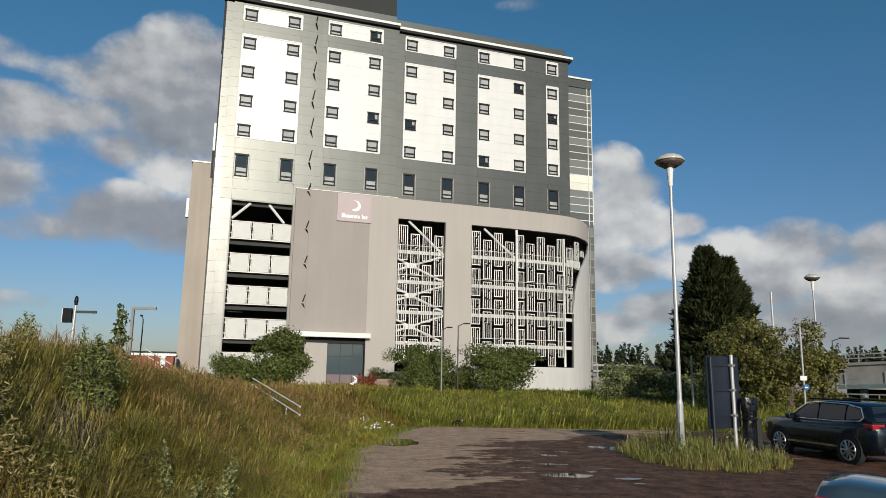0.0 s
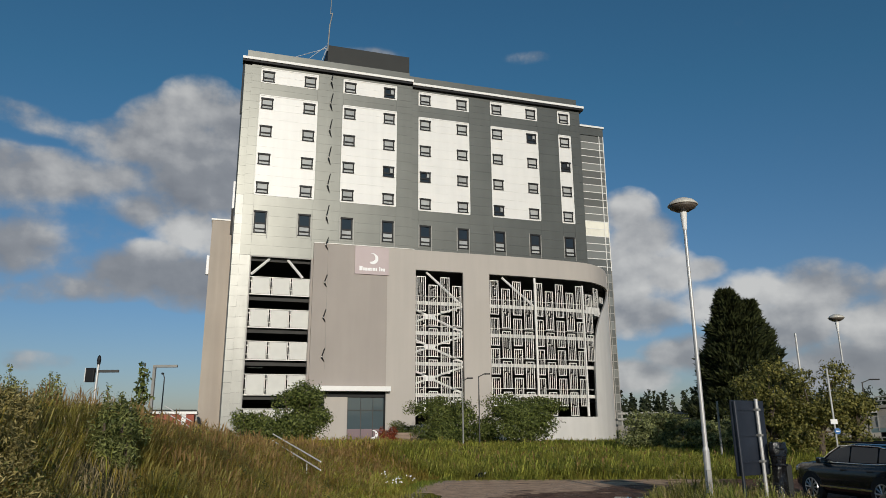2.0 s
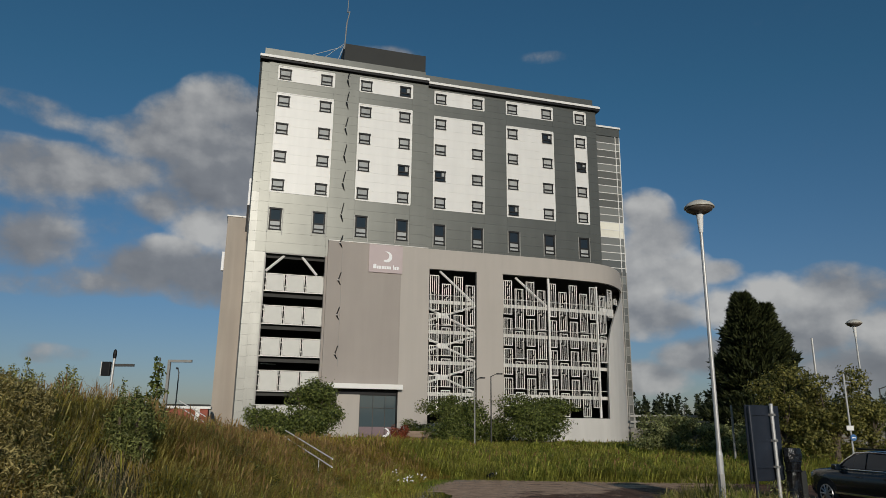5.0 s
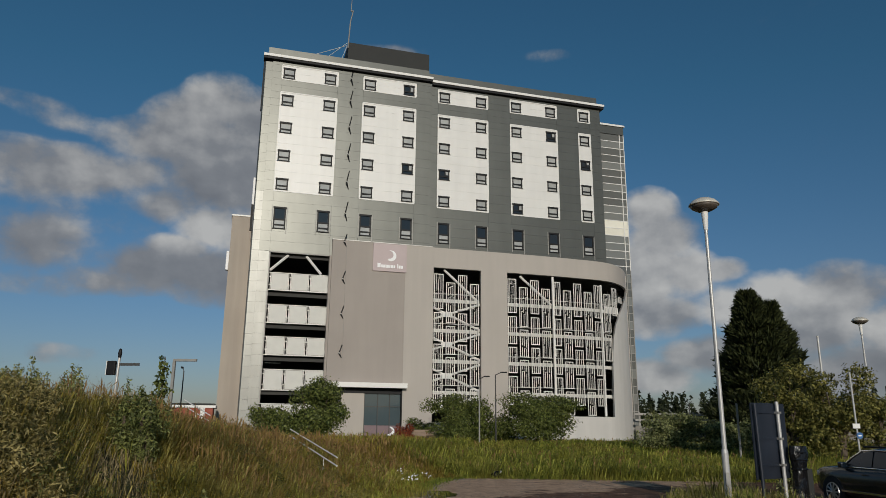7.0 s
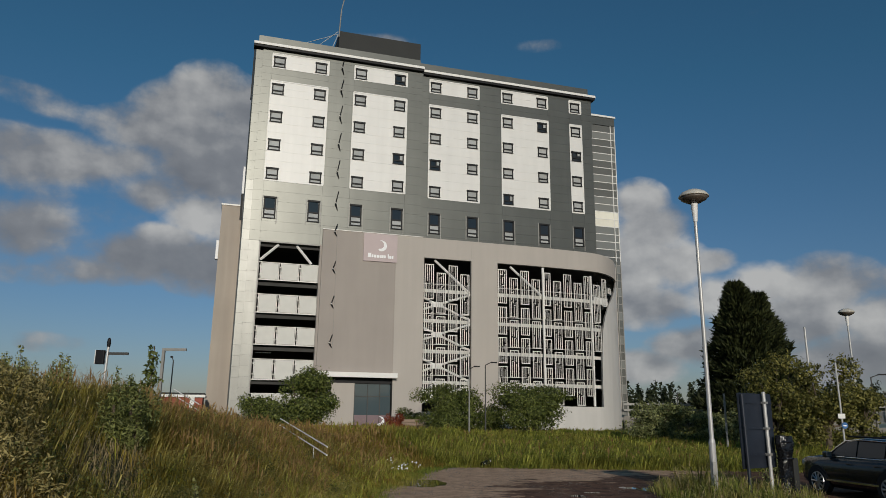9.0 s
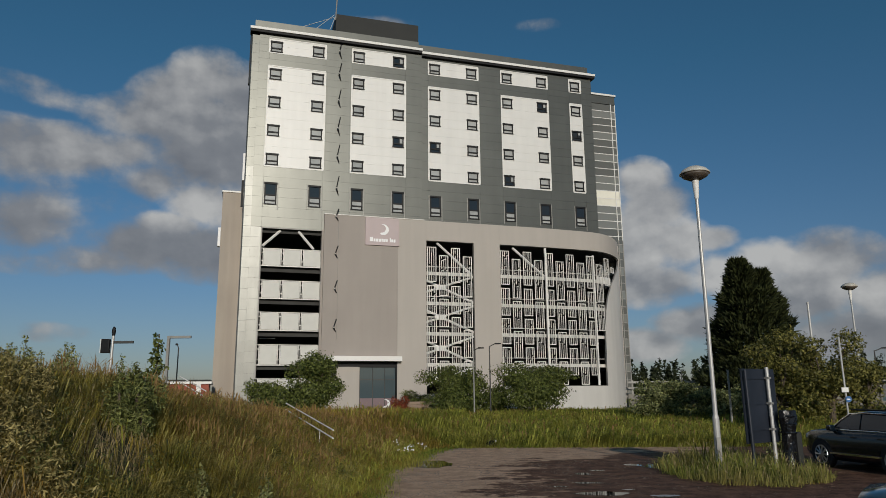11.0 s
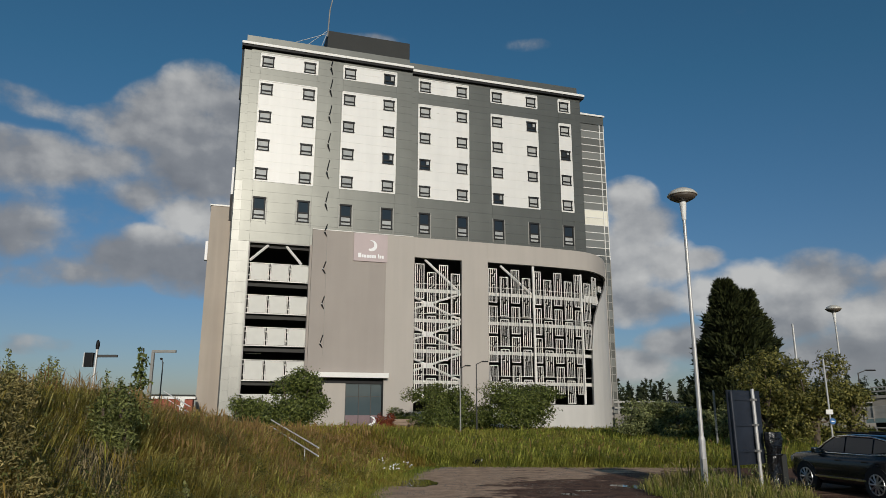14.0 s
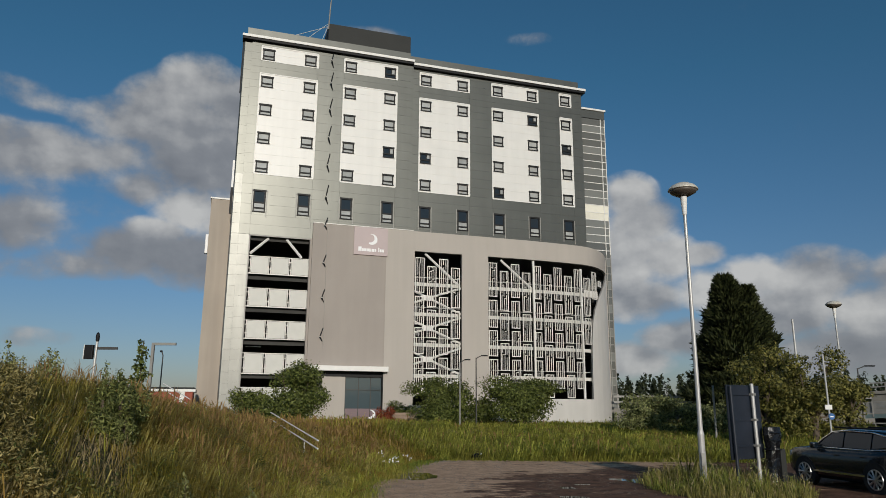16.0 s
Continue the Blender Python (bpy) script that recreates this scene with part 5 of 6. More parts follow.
def far_wood():
    """The ragged line of trees on the skyline."""
    rng = np.random.default_rng(8)
    vs = []
    for k in range(430):
        x = rng.uniform(30, 150)
        y = 190 + rng.uniform(-12, 12)
        h = rng.uniform(3.5, 10) if k % 4 else rng.uniform(8, 12)
        w = h * rng.uniform(0.12, 0.26)
        n = 130
        t = rng.uniform(0, 1, n) ** 1.4
        a = rng.uniform(0, math.tau, n)
        r = w * (1.05 - t) * rng.uniform(0.4, 1.1, n)
        c = np.stack((x + r * np.cos(a), y + r * np.sin(a), 0.4 + h * t), 1)
        s = rng.normal(0, 1, (n, 4, 3)) * 0.3
        vs.append((c[:, None] + s).reshape(-1, 3))
    v = np.concatenate(vs)
    ob = big_mesh("far_wood", v, np.arange(len(v)), np.full(len(v) // 4, 4), FARW)
    tagged(ob, "distant line of dark ragged trees", "woodland", kind="stuff")


far_wood()


# ---- puddles and stones on the road ----
def puddle(x, y, w, d, seed, label="shallow puddle lying on the worn asphalt"):
    pts = []
    for k in range(36):
        a = k * math.tau / 36
        r = 1 + 0.42 * noise.noise(Vector((math.cos(a) * 1.3, math.sin(a) * 1.3, seed * 2.7))) + 0.2 * noise.noise(Vector((math.cos(a) * 4, math.sin(a) * 4, seed)))
        pts.append((w / 2 * r * math.cos(a), d / 2 * r * math.sin(a)))
    ob = obj("puddle", prism(pts, -0.002, 0.004), WATER)
    ob.matrix_basis = pose(x, y, 0.014)
    return tagged(ob, label, "puddle", "puddles on the road")


for k, (x, y, w, d) in enumerate(((3.0, 16.4, 1.15, 0.6), (3.2, 20.3, 0.5, 0.45), (2.95, 18.3, 0.8, 0.3), (4.25, 16.0, 0.6, 0.32), (4.3, 15.3, 0.3, 0.16), (5.1, 22.7, 0.6, 0.7),
                                   (6.1, 22.2, 1.6, 1.7), (-1.2, 23.3, 1.5, 2.2), (2.2, 17.6, 0.35, 0.18), (3.7, 17.0, 0.3, 0.16), (2.3, 18.9, 0.4, 0.2), (3.7, 21.2, 0.4, 0.25))):
    puddle(x, y, w, d, k + 1)


def gravel():
    rng = np.random.default_rng(3)
    n = 26000
    y = 10 + 20 * rng.uniform(0, 1, n) ** 1.5
    e = np.interp(y, EDGE_Y, EDGE_X)
    x = e + 0.1 + np.abs(rng.normal(0, 1, n)) * np.where(rng.uniform(0, 1, n) < 0.35, 0.6, 5.5)
    keep = rng.uniform(-0.25, 0.5, n) < np.array([noise.noise(Vector((p * 0.9, q * 0.9, 6))) for p, q in zip(x, y)])
    x, y = x[keep], y[keep]
    n = len(x)
    s = rng.uniform(0.004, 0.014, n) * np.clip(y / 14, 0.8, 1.5)
    base = np.stack((x, y, np.full(n, 0.012)), 1)
    q = np.array([(1, 0, 0), (0, 1, 0), (-1, 0, 0), (0, -1, 0), (0, 0, 0.9)], float)
    v = base[:, None] + (q[None] * s[:, None, None]) * rng.uniform(0.6, 1.3, (n, 5, 1))
    f = np.array([0, 1, 4, 1, 2, 4, 2, 3, 4, 3, 0, 4])
    loops = (np.arange(n)[:, None] * 5 + f[None]).ravel()
    ob = big_mesh("gravel", v.reshape(-1, 3), loops, np.full(n * 4, 3), STONE)
    tagged(ob, "loose pale gravel strewn over the asphalt", "gravel", kind="stuff")


gravel()


# ---- lamps, posts and signs ----
def street_lamp(at, h, label, lean=(0.0, 0.0)):
    ob = thing("street_lamp", at, 0, label, "street lamp", "mushroom headed street lamps")
    part("base_column", turned([(0.09, -0.1), (0.09, 1.5), (0.068, 1.6)], 16), STEEL, ob)
    part("column", turned([(0.065, 1.58), (0.047, h - 1.0), (0.047, h - 0.9)], 14), STEEL, ob)
    part("neck", turned([(0.048, h - 0.97), (0.062, h - 0.95), (0.1, h - 0.42), (0.07, h - 0.38)], 16), TRIM, ob, "white lamp neck")
    hood = part("hood", turned([(0.0, h + 0.02), (0.18, h), (0.34, h - 0.08), (0.42, h - 0.17), (0.435, h - 0.21), (0.41, h - 0.22)], 28), LAMPW, ob, "pale domed hood", smooth=True)
    part("diffuser", turned([(0.40, h - 0.215), (0.36, h - 0.29), (0.2, h - 0.38), (0.07, h - 0.4)], 28), LAMPU, ob, "dark underside", smooth=True)
    part("door", box(-0.06, 0.06, -0.108, -0.095, 0.5, 1.0), POSTG, ob)
    return ob


lamp = street_lamp((6.79, 19.88, 0.0), 8.7, "tall pale grey street lamp standing in the grass island")
street_lamp((21.5, 39.5, 0.2), 7.95, "tall pale grey street lamp beside the broadleaf trees")


def post(name, a, h, r, mat, label, category="post"):
    ob = thing(name, a, 0, label, category)
    part("pole", rod((0, 0, -0.1), (0, 0, h), r, r * 0.85, 10), mat, ob)
    return ob


post("marker_post", (15.35, 42.3, 0.3), 3.2, 0.07, POSTG, "plain dull grey post by the hedge")
post("flag_pole", (26.1, 54.0, 0.5), 8.4, 0.09, STEEL, "thin pale pole behind the trees")


def arm_lamp(at, h, reach, label, r=0.06, rz=0, paint=None):
    ob = thing("arm_lamp", at, rz, label, "street lamp")
    part("column", rod((0, 0, -0.2), (0, 0, h - 0.15), r, r * 0.7, 10), paint or POSTD, ob)
    part("arm", rod((0, 0, h - 0.2), (reach * 0.5, 0, h), r * 0.6, n=8), POSTD, ob)
    part("lamp_head", box(reach * 0.5, reach * 1.15, -0.1, 0.1, h - 0.03, h + 0.07, 0.03), DARK, ob)
    return ob


arm_lamp((0.48, 54.4, 0.5), 5.2, 0.7, "pale grey slim lamp column before the hotel screens", paint=POSTG)
arm_lamp((1.76, 55.6, 0.5), 5.6, 0.8, "dark slim lamp column with a short raised arm")
arm_lamp((29.6, 52.2, 0.5), 4.75, 1.1, "slim dark lamp column beside the ramp")
arm_lamp((21.5, 72.0, 0.5), 4.0, -0.3, "small pale lamp column beyond the hedge", 0.05)


def small_sign():
    ob = thing("roadside_sign", (18.5, 35.5, 0.1), 0, "thin pale post with a white plate and a round blue sign", "sign")
    part("pole", rod((0, 0, -0.1), (-0.02, 0, 4.75), 0.045, n=10), STEEL, ob)
    part("plate", box(-0.22, 0.12, -0.09, -0.05, 2.05, 2.28, 0.01), TRIM, ob, "white plate")
    part("disc", rod((0.05, -0.1, 1.72), (0.05, -0.06, 1.72), 0.15, n=20), material("blue sign face", (0.02, 0.12, 0.32), 0.4, 0, 0.05), ob, "round blue disc")
    part("arrow", box(-0.03, 0.13, -0.106, -0.102, 1.69, 1.74), LOGO, ob)


small_sign()


def sign_board():
    """The back of a tall board on two posts."""
    ob = thing("sign_board", (7.6, 19.75, 0.0), 36.5, "tall dark blue sign board seen from its back on two posts", "sign")
    w = 1.6
    part("board", box(0.0, w, 0.06, 0.11, 0.82, 2.83, 0.012), NAVY, ob)
    for z in (1.15, 1.85, 2.55):
        part("rail", box(0.04, w - 0.04, 0.025, 0.058, z, z + 0.05), NAVY, ob)
    part("post", rod((0.08, -0.03, -0.1), (0.08, -0.03, 0.82), 0.045, n=12), NAVY, ob)
    part("post", rod((0.08, -0.03, 0.82), (0.03, -0.03, 2.8), 0.045, n=12), NAVY, ob)
    part("post", rod((1.12, -0.04, -0.1), (1.08, -0.04, 2.88), 0.05, n=12), STEEL, ob, "pale steel post")
    for z in (1.18, 1.88, 2.58):
        part("clamp", box(1.03, 1.17, -0.1, 0.03, z - 0.03, z + 0.03), POSTG, ob)


sign_board()


def wrapped_machine():
    ob = thing("parking_machine", (8.99, 20.55, 0.0), 20, "old parking machine wrapped in black plastic sheet", "machine")
    rng = random.Random(4)
    rings = []
    for k in range(9):
        z = 1.68 * k / 8
        w, d = 0.215 + rng.uniform(-0.02, 0.02) + (0.05 if k > 6 else 0), 0.18 + rng.uniform(-0.02, 0.02)
        rings.append([((w + rng.uniform(-0.02, 0.02)) * math.cos(a) + 0.05 * k / 8, (d + rng.uniform(-0.02, 0.02)) * math.sin(a), z) for a in [i * math.tau / 10 for i in range(10)]])
    part("wrapping", loft(rings), BLACKP, ob)
    for k, z in enumerate((1.05, 1.3, 1.5)):
        part("tape", turned([(0.222, z), (0.232, z + 0.02), (0.222, z + 0.045)], 12, (0.03, 0, 0)), BLACKP, ob, "glossy tape band")
    part("pedestal", box(0.16, 0.34, -0.14, 0.12, -0.05, 1.08, 0.02), SLATE, ob)


wrapped_machine()


def info_pole():
    ob = thing("bus_stop_pole", (-13.75, 26.7, 1.2), 0, "bus stop pole with a dark display box and a sign arm", "sign")
    part("pole", rod((0, 0, 0), (0.05, 0, 3.4), 0.05, n=10), STEEL, ob)
    b = part("display_box", box(-0.38, -0.06, -0.08, 0.08, 2.68, 3.22, 0.02), DARK, ob)
    part("side_cap", box(-0.41, -0.383, -0.08, 0.08, 2.68, 3.22), TRIM, b)
    part("arm", box(0.08, 0.86, -0.03, 0.03, 3.04, 3.14), POSTD, ob)
    part("disc", turned([(0.02, 3.3), (0.06, 3.36), (0.075, 3.5), (0.06, 3.64), (0.02, 3.7)], 14, (0.05, 0, 0)), DARK, ob)


info_pole()


def height_barrier():
    ob = thing("height_barrier", (-13.85, 32.1, 1.0), 0, "grey steel height barrier arm over the access road", "barrier")
    part("post", box(-0.06, 0.06, -0.06, 0.06, 0, 3.86), POSTG, ob)
    part("beam", box(-0.06, 1.05, -0.06, 0.06, 3.864, 3.98), POSTG, ob)
    ob2 = arm_lamp((-14.4, 34.6, 1.0), 3.75, -0.12, "thin lamp column behind the height barrier", 0.04)


height_barrier()


def litter_bag():
    """A small crumpled bag lying at the edge of the verge."""
    ob = thing("litter_bag", (0.98, 30.45, 0.0), 25, "small crumpled black litter bag lying by the verge", "bag")
    bm = bmesh.new()
    bmesh.ops.create_icosphere(bm, subdivisions=3, radius=1.0)
    for v in bm.verts:
        k = 1 + 0.35 * noise.noise(v.co * 1.7) + 0.15 * noise.noise(v.co * 5)
        v.co = Vector((v.co.x * 0.22 * k, v.co.y * 0.16 * k, max(0.0, v.co.z * 0.17 * k + 0.12)))
    part("body", bm, BLACKP, ob, smooth=True)
    part("tied_neck", rod((0.12, 0.0, 0.2), (0.19, -0.03, 0.3), 0.03, 0.055, 8), LOGO, ob, "pale tied neck")


litter_bag()


def daisies():
    rng = np.random.default_rng(27)
    lobes = [(x, y, ground_z(x, y) + 0.42, 0.25, 0.3, 0.14) for x, y in ((-2.0, 24.6), (-1.9, 25.2), (-2.3, 24.0), (-2.6, 25.4), (-1.7, 26.2))]
    v = leaves(lobes, 38, 0.032, rng, shell=0.1, slim=0.9)
    ob = big_mesh("white_daisies", v, np.arange(len(v)), np.full(len(v) // 4, 4), LOGO)
    tagged(ob, "scattered small white daisies in the long grass", "flowers", kind="stuff")


daisies()


def handrail(a, b, label):
    ob = thing("handrail", a, 0, label, "handrail", "handrails of the steps over the bank")
    v = Vector(b) - Vector(a)
    for dz in (0.0, -0.22):
        part("rail", rod((0, 0, dz), v + Vector((0, 0, dz)), 0.022, n=8), TRIM, ob)
    for k in range(3):
        p = v * (0.2 + 0.28 * k)
        part("post", rod((p.x, p.y, p.z - 1.1), (p.x, p.y, p.z - 0.24), 0.012, n=8), TRIM, ob)


handrail((-11.4, 27.7, 3.0), (-9.75, 26.2, 2.4), "white painted handrail above the upper steps")
handrail((-6.3, 24.6, 1.95), (-3.75, 19.95, 1.25), "white painted handrail sinking into the long grass")


def brick_block():
    ob = thing("brick_outbuilding", (-22.9, 55.7, 0.6), 18.5, "low red brick outbuilding with a white roof edge", "building")
    part("wall", box(-1.0, 2.2, 0, 4, 0, 2.6), BRICKR, ob)
    part("roof_edge", box(-1.2, 2.4, -0.15, 4.2, 2.604, 2.8), TRIM, ob)
    part("pier", box(1.25, 1.6, -0.1, -0.002, 0, 2.6), TRIM, ob)
    part("roof", box(-1.1, 2.3, 0, 4.1, 2.804, 2.95), SLATE, ob)


brick_block()


def low_wall():
    ob = thing("timber_retaining_wall", (-5.6, 60.6, 0.35), 8, "low weathered timber sleeper wall beside the entrance", "wall")
    for k in range(5):
        part("sleeper", box(0, 3.8, 0, 0.2, 0.0 + 0.26 * k, 0.25 + 0.26 * k, 0.02), SLEEPER, ob)
    for u in (0.4, 1.9, 3.5):
        part("stake", box(u, u + 0.12, -0.1, -0.002, 0, 1.35), SLEEPER, ob)


low_wall()


# ---- the raised road ----
def guard_rail():
    ob = thing("guard_rail", (17.0, 76.0, 0.6), -6, "long steel guard rail on a low concrete edge", "barrier")
    part("kerb_wall", box(0, 34, 0, 0.4, 0, 1.5), CONCB, ob)
    for z in (2.0, 2.6):
        part("beam", box(0, 34, -0.1, 0.02, z, z + 0.22, 0.03), POSTG, ob)
    for k in range(13):
        part("post", box(0.4 + 2.7 * k, 0.55 + 2.7 * k, 0.03, 0.15, 1.5, 2.95), POSTG, ob)


guard_rail()


def ramp_bridge():
    ob = thing("road_ramp", (29.6, 52.2, 0.0), -38, "concrete road ramp with railings on round columns", "bridge")

    def sweep(y0, y1, z0, z1, bow, n=14, length=26, rise=0.05):
        rings = []
        for k in range(n + 1):
            u = length * k / n
            q = bow * (u / length - 0.5) ** 2 * 4
            zz = rise * u
            rings.append([(u, y0 + q, z0 + zz), (u, y1 + q, z0 + zz), (u, y1 + q, z1 + zz), (u, y0 + q, z1 + zz)])
        return loft(rings)

    part("deck", sweep(-0.2, 6, 1.55, 1.75, 1.2), CONCB, ob)
    part("edge_beam", sweep(-0.35, -0.21, 1.5, 1.8, 1.2), TEALST, ob, "dull teal steel edge beam")
    part("upper_wall", sweep(3.5, 3.8, 1.76, 3.5, 1.2), CONCB, ob)
    part("upper_edge", sweep(3.3, 3.49, 3.3, 3.52, 1.2), CONCB, ob)
    for z in (2.62, 2.2):
        part("rail", sweep(-0.3, -0.24, z, z + 0.07, 1.2), POSTG, ob)
    part("mesh_infill", sweep(-0.28, -0.26, 1.85, 2.6, 1.2), POSTG, ob)
    for z in (3.8, 4.1):
        part("rail", sweep(3.6, 3.68, z, z + 0.09, 1.2), POSTG, ob)
    for k in range(10):
        u = 0.5 + 2.6 * k
        q = 1.2 * (u / 26 - 0.5) ** 2 * 4
        part("rail_post", box(u, u + 0.08, q - 0.37, q - 0.31, 1.6 + 0.05 * u, 2.7 + 0.05 * u), POSTG, ob)
        part("rail_post", box(u + 0.5, u + 0.6, q + 3.58, q + 3.7, 3.5 + 0.05 * u, 4.2 + 0.05 * u), POSTG, ob)
    # dark wall added under the deck to stand in for its shade
    part("underdeck_shade", box(0, 26, 5.2, 5.6, 0, 1.5), SHADECONC, ob)
    for u in (1.6, 4.4, 9, 14, 20):
        part("column", rod((u, 1.5, 0), (u, 1.5, 1.56 + 0.05 * u), 0.28, n=14), TEALST, ob)
    part("fence_rail", box(0.5, 20, 0.6, 0.66, 1.15, 1.22), POSTG, ob)
    for k in range(9):
        part("fence_post", box(0.6 + 2 * k, 0.66 + 2 * k, 0.6, 0.66, 0.2, 1.22), POSTG, ob)


ramp_bridge()


# ---- cars ----
def car(name, at, rz, spec, paint, label):
    ob = thing(name, at, rz, label, "car")
    Lh, W, belt, roof = spec["half"], spec["w"], spec["belt"], spec["roof"]

    def section(x, w, z0, zs, crown_z):
        pts = []
        half = [(0.0, z0), (w * 0.86, z0), (w * 0.97, z0 + 0.12), (w, z0 + 0.3), (w * 0.985, zs - 0.22), (w * 0.95, zs - 0.05), (w * 0.86, zs), (w * 0.4, zs + crown_z)]
        for y, z in half:
            pts.append((x, y, z))
        for y, z in half[:0:-1]:
            pts.append((x, -y, z))
        return pts

    body = loft([section(x, W * k, z0, zs, c) for x, k, z0, zs, c in spec["body"]])
    b = part("body", body, paint, ob, smooth=True)
    # cabin: pillars and roof, glass set a little proud
    cab = spec["cabin"]
    rings = []
    for x, z, k in cab:
        wb, wt = W * 0.9, W * k
        t = (z - belt + 0.06) / (roof - belt + 0.06)
        wt = wb + (wt - wb) * t
        rings.append([(x, wb, belt - 0.06), (x, wt, z - 0.04), (x, wt * 0.86, z), (x, 0, z + 0.02), (x, -wt * 0.86, z), (x, -wt, z - 0.04), (x, -wb, belt - 0.06)])
    part("cabin", loft(rings), paint, ob, smooth=True)

    def side_y(z):
        t = (z - belt + 0.06) / (roof - belt + 0.06)
        return W * 0.9 + (W * cab[len(cab) // 2][2] - W * 0.9) * t

    for s in (1, -1):
        for poly in spec["windows"]:
            bm = bmesh.new()
            rings = []
            for off in (0.012, -0.02):
                rings.append([bm.verts.new((x, s * (side_y(z) + off), z)) for x, z in poly])
            n = len(poly)
            bm.faces.new(rings[0])
            bm.faces.new(rings[1][::-1])
            for k in range(n):
                bm.faces.new((rings[0][k], rings[1][k], rings[1][(k + 1) % n], rings[0][(k + 1) % n]))
            bmesh.ops.recalc_face_normals(bm, faces=bm.faces[:])
            part("side_window", bm, GLASS, ob)
        f = bmesh.new()
        line = spec["chrome"]
        for p, q in zip(line, line[1:]):
            bar(f, (p[0], s * (side_y(p[1]) + 0.015), p[1]), (q[0], s * (side_y(q[1]) + 0.015), q[1]), 0.02, n=6)
        part("window_trim", f, CHROME, ob, "chrome trim")
        part("sill_strip", box(-1.0, 1.0, s * W * 1.0 - 0.012, s * W * 1.0 + 0.012, 0.40, 0.45), CHROME, ob)
        for hx in spec["handles"]:
            part("door_handle", box(hx - 0.1, hx + 0.1, s * W * 0.97 - 0.02, s * W * 0.97 + 0.04, belt - 0.19, belt - 0.15, 0.01), paint, ob)
        m = part("mirror", box(spec["mirror"] - 0.1, spec["mirror"] + 0.08, s * W * 1.03 - 0.09, s * W * 1.03 + 0.1, belt - 0.02, belt + 0.14, 0.04), paint, ob)
        part("headlight", box(Lh - 0.5, Lh - 0.1, s * W * 0.72 - 0.2, s * W * 0.72 + 0.16, spec["lamp_z"] - 0.07, spec["lamp_z"] + 0.07, 0.04), CLEARL, ob)
        t = part("tail_lamp", box(-Lh + 0.02, -Lh + spec["tail"], s * W * 0.78 - 0.2, s * W * 0.78 + 0.2, spec["tail_z"] - spec["tail_h"], spec["tail_z"] + spec["tail_h"], 0.03), REDL, ob, "red tail lamp")
        part("reverse_lamp", box(-Lh + 0.0, -Lh + 0.2, s * W * 0.7 - 0.2, s * W * 0.7 + 0.2, spec["tail_z"] - 0.1, spec["tail_z"] - 0.055, 0.01), CLEARL, t)
        if spec["rails"]:
            part("roof_rail", rod((0.35, s * W * 0.62, roof + 0.04), (-1.5, s * W * 0.62, roof + 0.03), 0.025, n=8), DARK, ob)
    for bm, nm in ((spec["screen"], "windscreen"), (spec["rear"], "rear_window")):
        (x0, z0), (x1, z1) = bm
        wb, wt = W * 0.8, W * 0.62
        q = bmesh.new()
        nx = 0.03 if nm == "windscreen" else -0.03
        vs = [q.verts.new(p) for p in ((x0 + nx, wb, z0), (x0 + nx, -wb, z0), (x1 + nx, -wt, z1), (x1 + nx, wt, z1))]
        q.faces.new(vs)
        ex = bmesh.ops.extrude_face_region(q, geom=q.faces[:])
        bmesh.ops.translate(q, verts=[v for v in ex["geom"] if isinstance(v, bmesh.types.BMVert)], vec=(-nx, 0, 0.01))
        bmesh.ops.recalc_face_normals(q, faces=q.faces[:])
        part(nm, q, GLASS, ob)
    for wx in spec["axles"]:
        for s in (1, -1):
            y = s * (W - 0.1)
            r = spec["wheel"]
            part("wheel_arch", rod((wx, y - s * 0.08, r + 0.02), (wx, y + s * 0.105, r + 0.02), r + 0.07, n=24), TYRE, ob)
            wh = part("wheel", rod((wx, y - s * 0.1, r), (wx, y + s * 0.115, r), r, n=28), TYRE, ob)
            rim = bmesh.new()
            for k in range(10):
                a = k * math.tau / 10
                bar(rim, (wx, y + s * 0.122, r), (wx + 0.69 * r * math.cos(a), y + s * 0.118, r + 0.69 * r * math.sin(a)), 0.022, 0.03, 5)
            n = 24
            for k in range(n):
                a, c = k * math.tau / n, (k + 1) * math.tau / n
                bar(rim, (wx + 0.71 * r * math.cos(a), y + s * 0.118, r + 0.71 * r * math.sin(a)), (wx + 0.71 * r * math.cos(c), y + s * 0.118, r + 0.71 * r * math.sin(c)), 0.018, n=5)
            part("rim", rim, RIM, wh)
    part("grille", box(Lh - 0.06, Lh + 0.012, -W * 0.45, W * 0.45, 0.55, 0.8, 0.01), DARK, ob)
    part("bumper_trim", box(-Lh - 0.012, -Lh + 0.1, -W * 0.7, W * 0.7, 0.34, 0.5, 0.02), DARK, ob)
    plate = part("number_plate", box(-Lh - 0.02, -Lh + 0.02, -0.26, 0.26, 0.62, 0.73), TRIM, ob)
    return ob


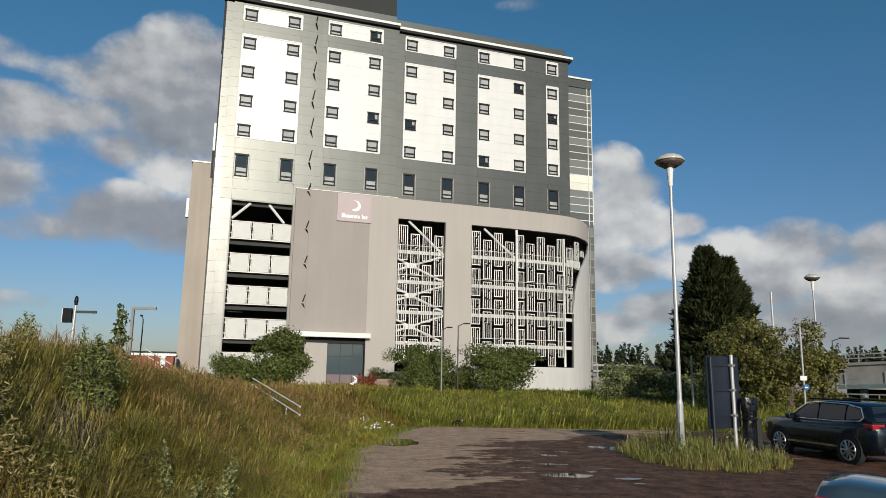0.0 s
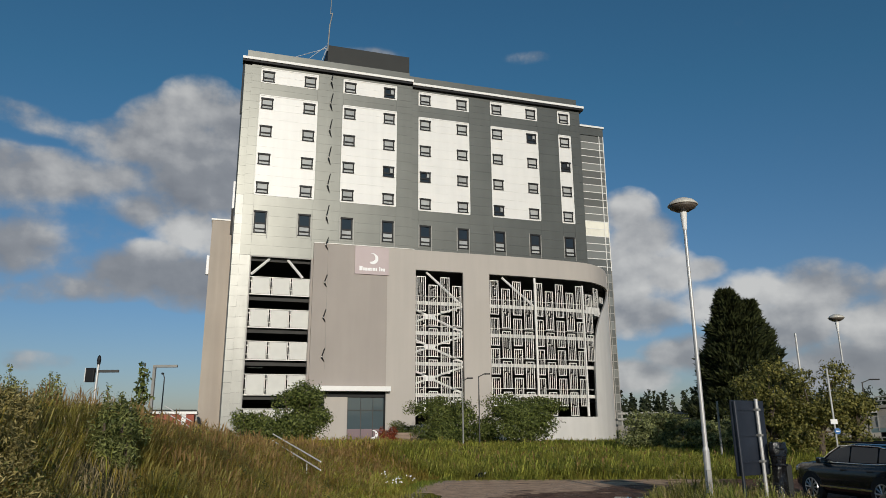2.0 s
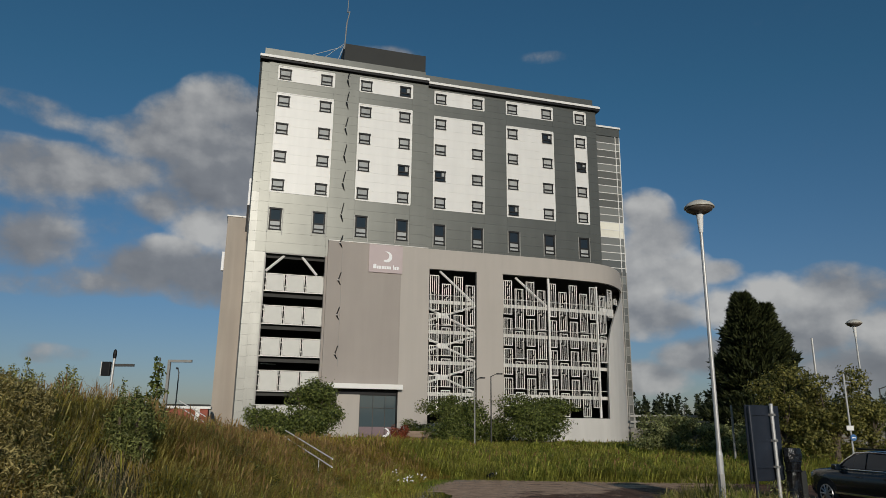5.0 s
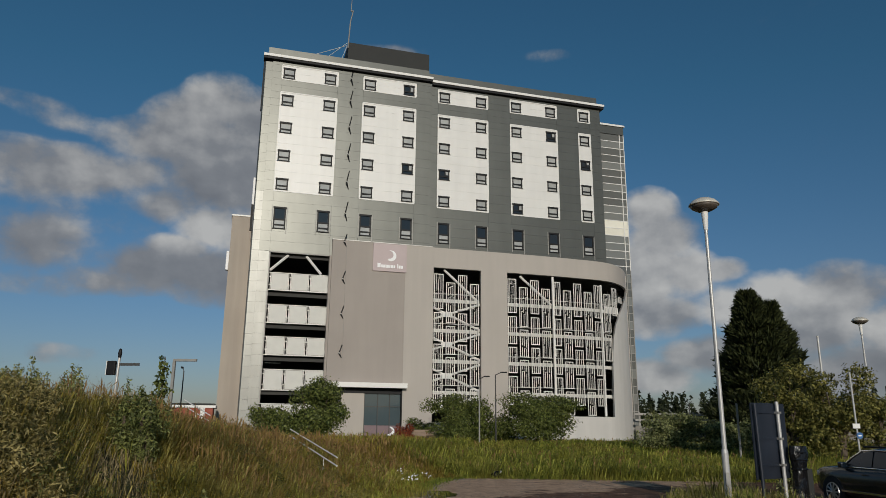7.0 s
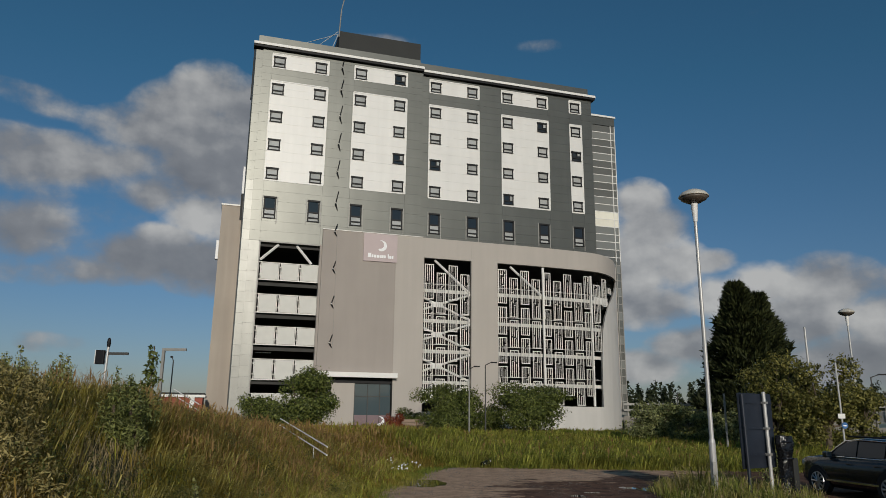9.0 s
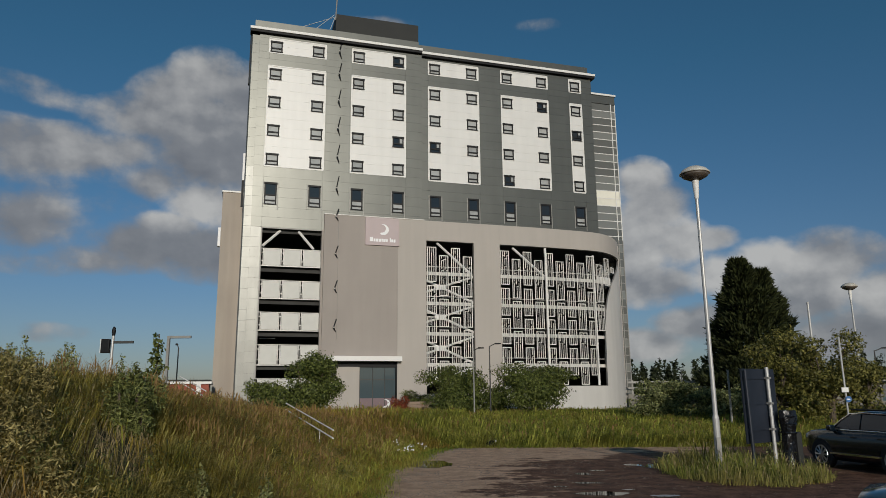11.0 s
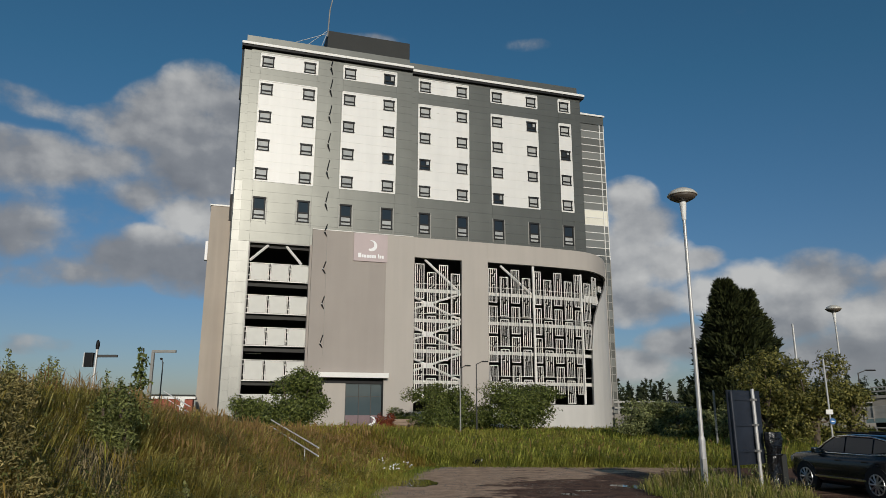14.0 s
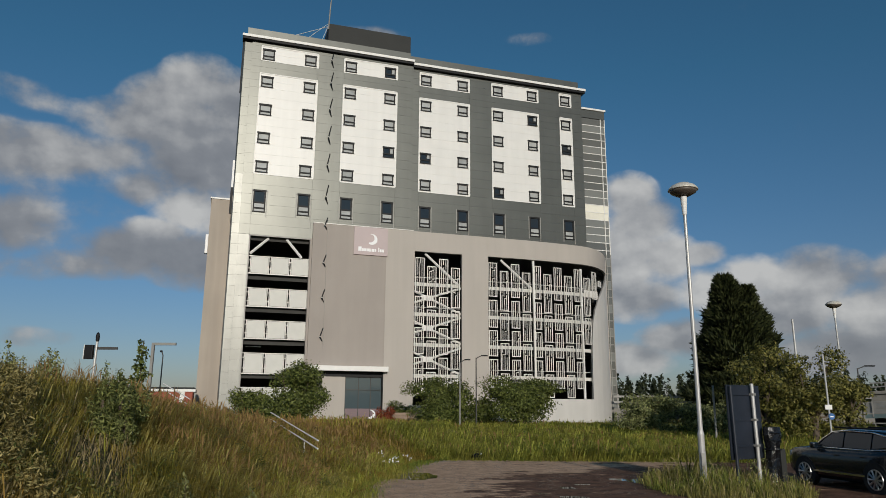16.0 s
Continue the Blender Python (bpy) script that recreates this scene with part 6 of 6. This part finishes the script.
SUV = dict(half=2.2, w=0.92, belt=1.08, roof=1.62, wheel=0.36, axles=(1.33, -1.32), lamp_z=0.86, tail=0.32, tail_h=0.065, tail_z=1.02, rails=True, mirror=0.82, handles=(0.02, -0.95),
           body=[(2.2, 0.74, 0.42, 0.84, 0.02), (2.12, 0.88, 0.3, 0.97, 0.03), (1.85, 0.97, 0.24, 1.03, 0.04), (1.3, 0.99, 0.22, 1.07, 0.05), (0.9, 1.0, 0.22, 1.08, 0.03), (0, 1.0, 0.22, 1.08, 0.02), (-1.2, 1.0, 0.22, 1.1, 0.02), (-1.9, 0.98, 0.26, 1.12, 0.02), (-2.14, 0.93, 0.34, 1.08, 0.02), (-2.2, 0.86, 0.42, 0.98, 0.01)],
           cabin=[(1.12, 1.06, 0.8), (0.75, 1.3, 0.76), (0.3, 1.56, 0.7), (-0.2, 1.62, 0.7), (-1.2, 1.6, 0.7), (-1.75, 1.54, 0.7), (-2.02, 1.3, 0.72), (-2.14, 1.06, 0.8)],
           windows=[[(0.82, 1.12), (-0.12, 1.12), (-0.12, 1.53), (0.28, 1.5), (0.6, 1.33)], [(-0.18, 1.12), (-1.12, 1.13), (-1.12, 1.52), (-0.18, 1.54)], [(-1.18, 1.14), (-1.72, 1.2), (-1.6, 1.45), (-1.18, 1.52)]],
           chrome=[(0.9, 1.09), (-1.0, 1.09), (-1.66, 1.13), (-1.78, 1.22), (-1.64, 1.48), (-1.15, 1.56), (-0.2, 1.58), (0.3, 1.54), (0.65, 1.34), (0.95, 1.1)],
           screen=((1.06, 1.1), (0.36, 1.54)), rear=((-2.1, 1.14), (-1.82, 1.5)))
car("parked_suv", (11.72, 20.85, 0.012), 102.5, SUV, CARBLUE, "dark teal blue family estate car parked on the asphalt")
SALOON = dict(half=2.25, w=0.89, belt=0.93, roof=1.42, wheel=0.32, axles=(1.35, -1.35), lamp_z=0.7, tail=0.2, tail_h=0.075, tail_z=0.79, rails=False, mirror=0.75, handles=(0.0, -0.9),
              body=[(2.25, 0.7, 0.35, 0.6, 0.02), (2.15, 0.86, 0.24, 0.72, 0.03), (1.8, 0.96, 0.2, 0.84, 0.04), (1.0, 1.0, 0.19, 0.93, 0.03), (0, 1.0, 0.19, 0.93, 0.02), (-1.3, 1.0, 0.19, 0.96, 0.03), (-1.9, 0.97, 0.22, 1.0, 0.04), (-2.18, 0.93, 0.28, 0.98, 0.03), (-2.25, 0.84, 0.36, 0.86, 0.02)],
              cabin=[(1.3, 0.9, 0.8), (0.85, 1.18, 0.74), (0.45, 1.38, 0.68), (0, 1.42, 0.68), (-0.45, 1.38, 0.68), (-0.8, 1.24, 0.72), (-1.25, 1.0, 0.8)],
              windows=[[(0.95, 0.98), (0.0, 0.98), (0.0, 1.34), (0.45, 1.32)], [(-0.05, 0.98), (-0.8, 0.99), (-0.62, 1.24), (-0.4, 1.33), (-0.05, 1.35)]],
              chrome=[(0.95, 0.96), (-0.9, 0.97)], screen=((1.24, 0.96), (0.5, 1.36)), rear=((-1.22, 1.04), (-0.6, 1.34)))
car("parked_saloon", (6.76, 8.05, 0.012), -36, SALOON, CARGREY, "blue grey saloon car parked close by, seen from its boot")
car("parked_hatchback", (1.45, 3.7, 0.012), 84, SALOON, CARBLACK, "black car parked close beside the verge")


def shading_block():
    """An unseen plain block, added to close the place behind and cast shade."""
    ob = thing("unseen_rear_block", (0, -16, 0), 0, "unseen pale flat-roofed block added behind the viewpoint", "building")
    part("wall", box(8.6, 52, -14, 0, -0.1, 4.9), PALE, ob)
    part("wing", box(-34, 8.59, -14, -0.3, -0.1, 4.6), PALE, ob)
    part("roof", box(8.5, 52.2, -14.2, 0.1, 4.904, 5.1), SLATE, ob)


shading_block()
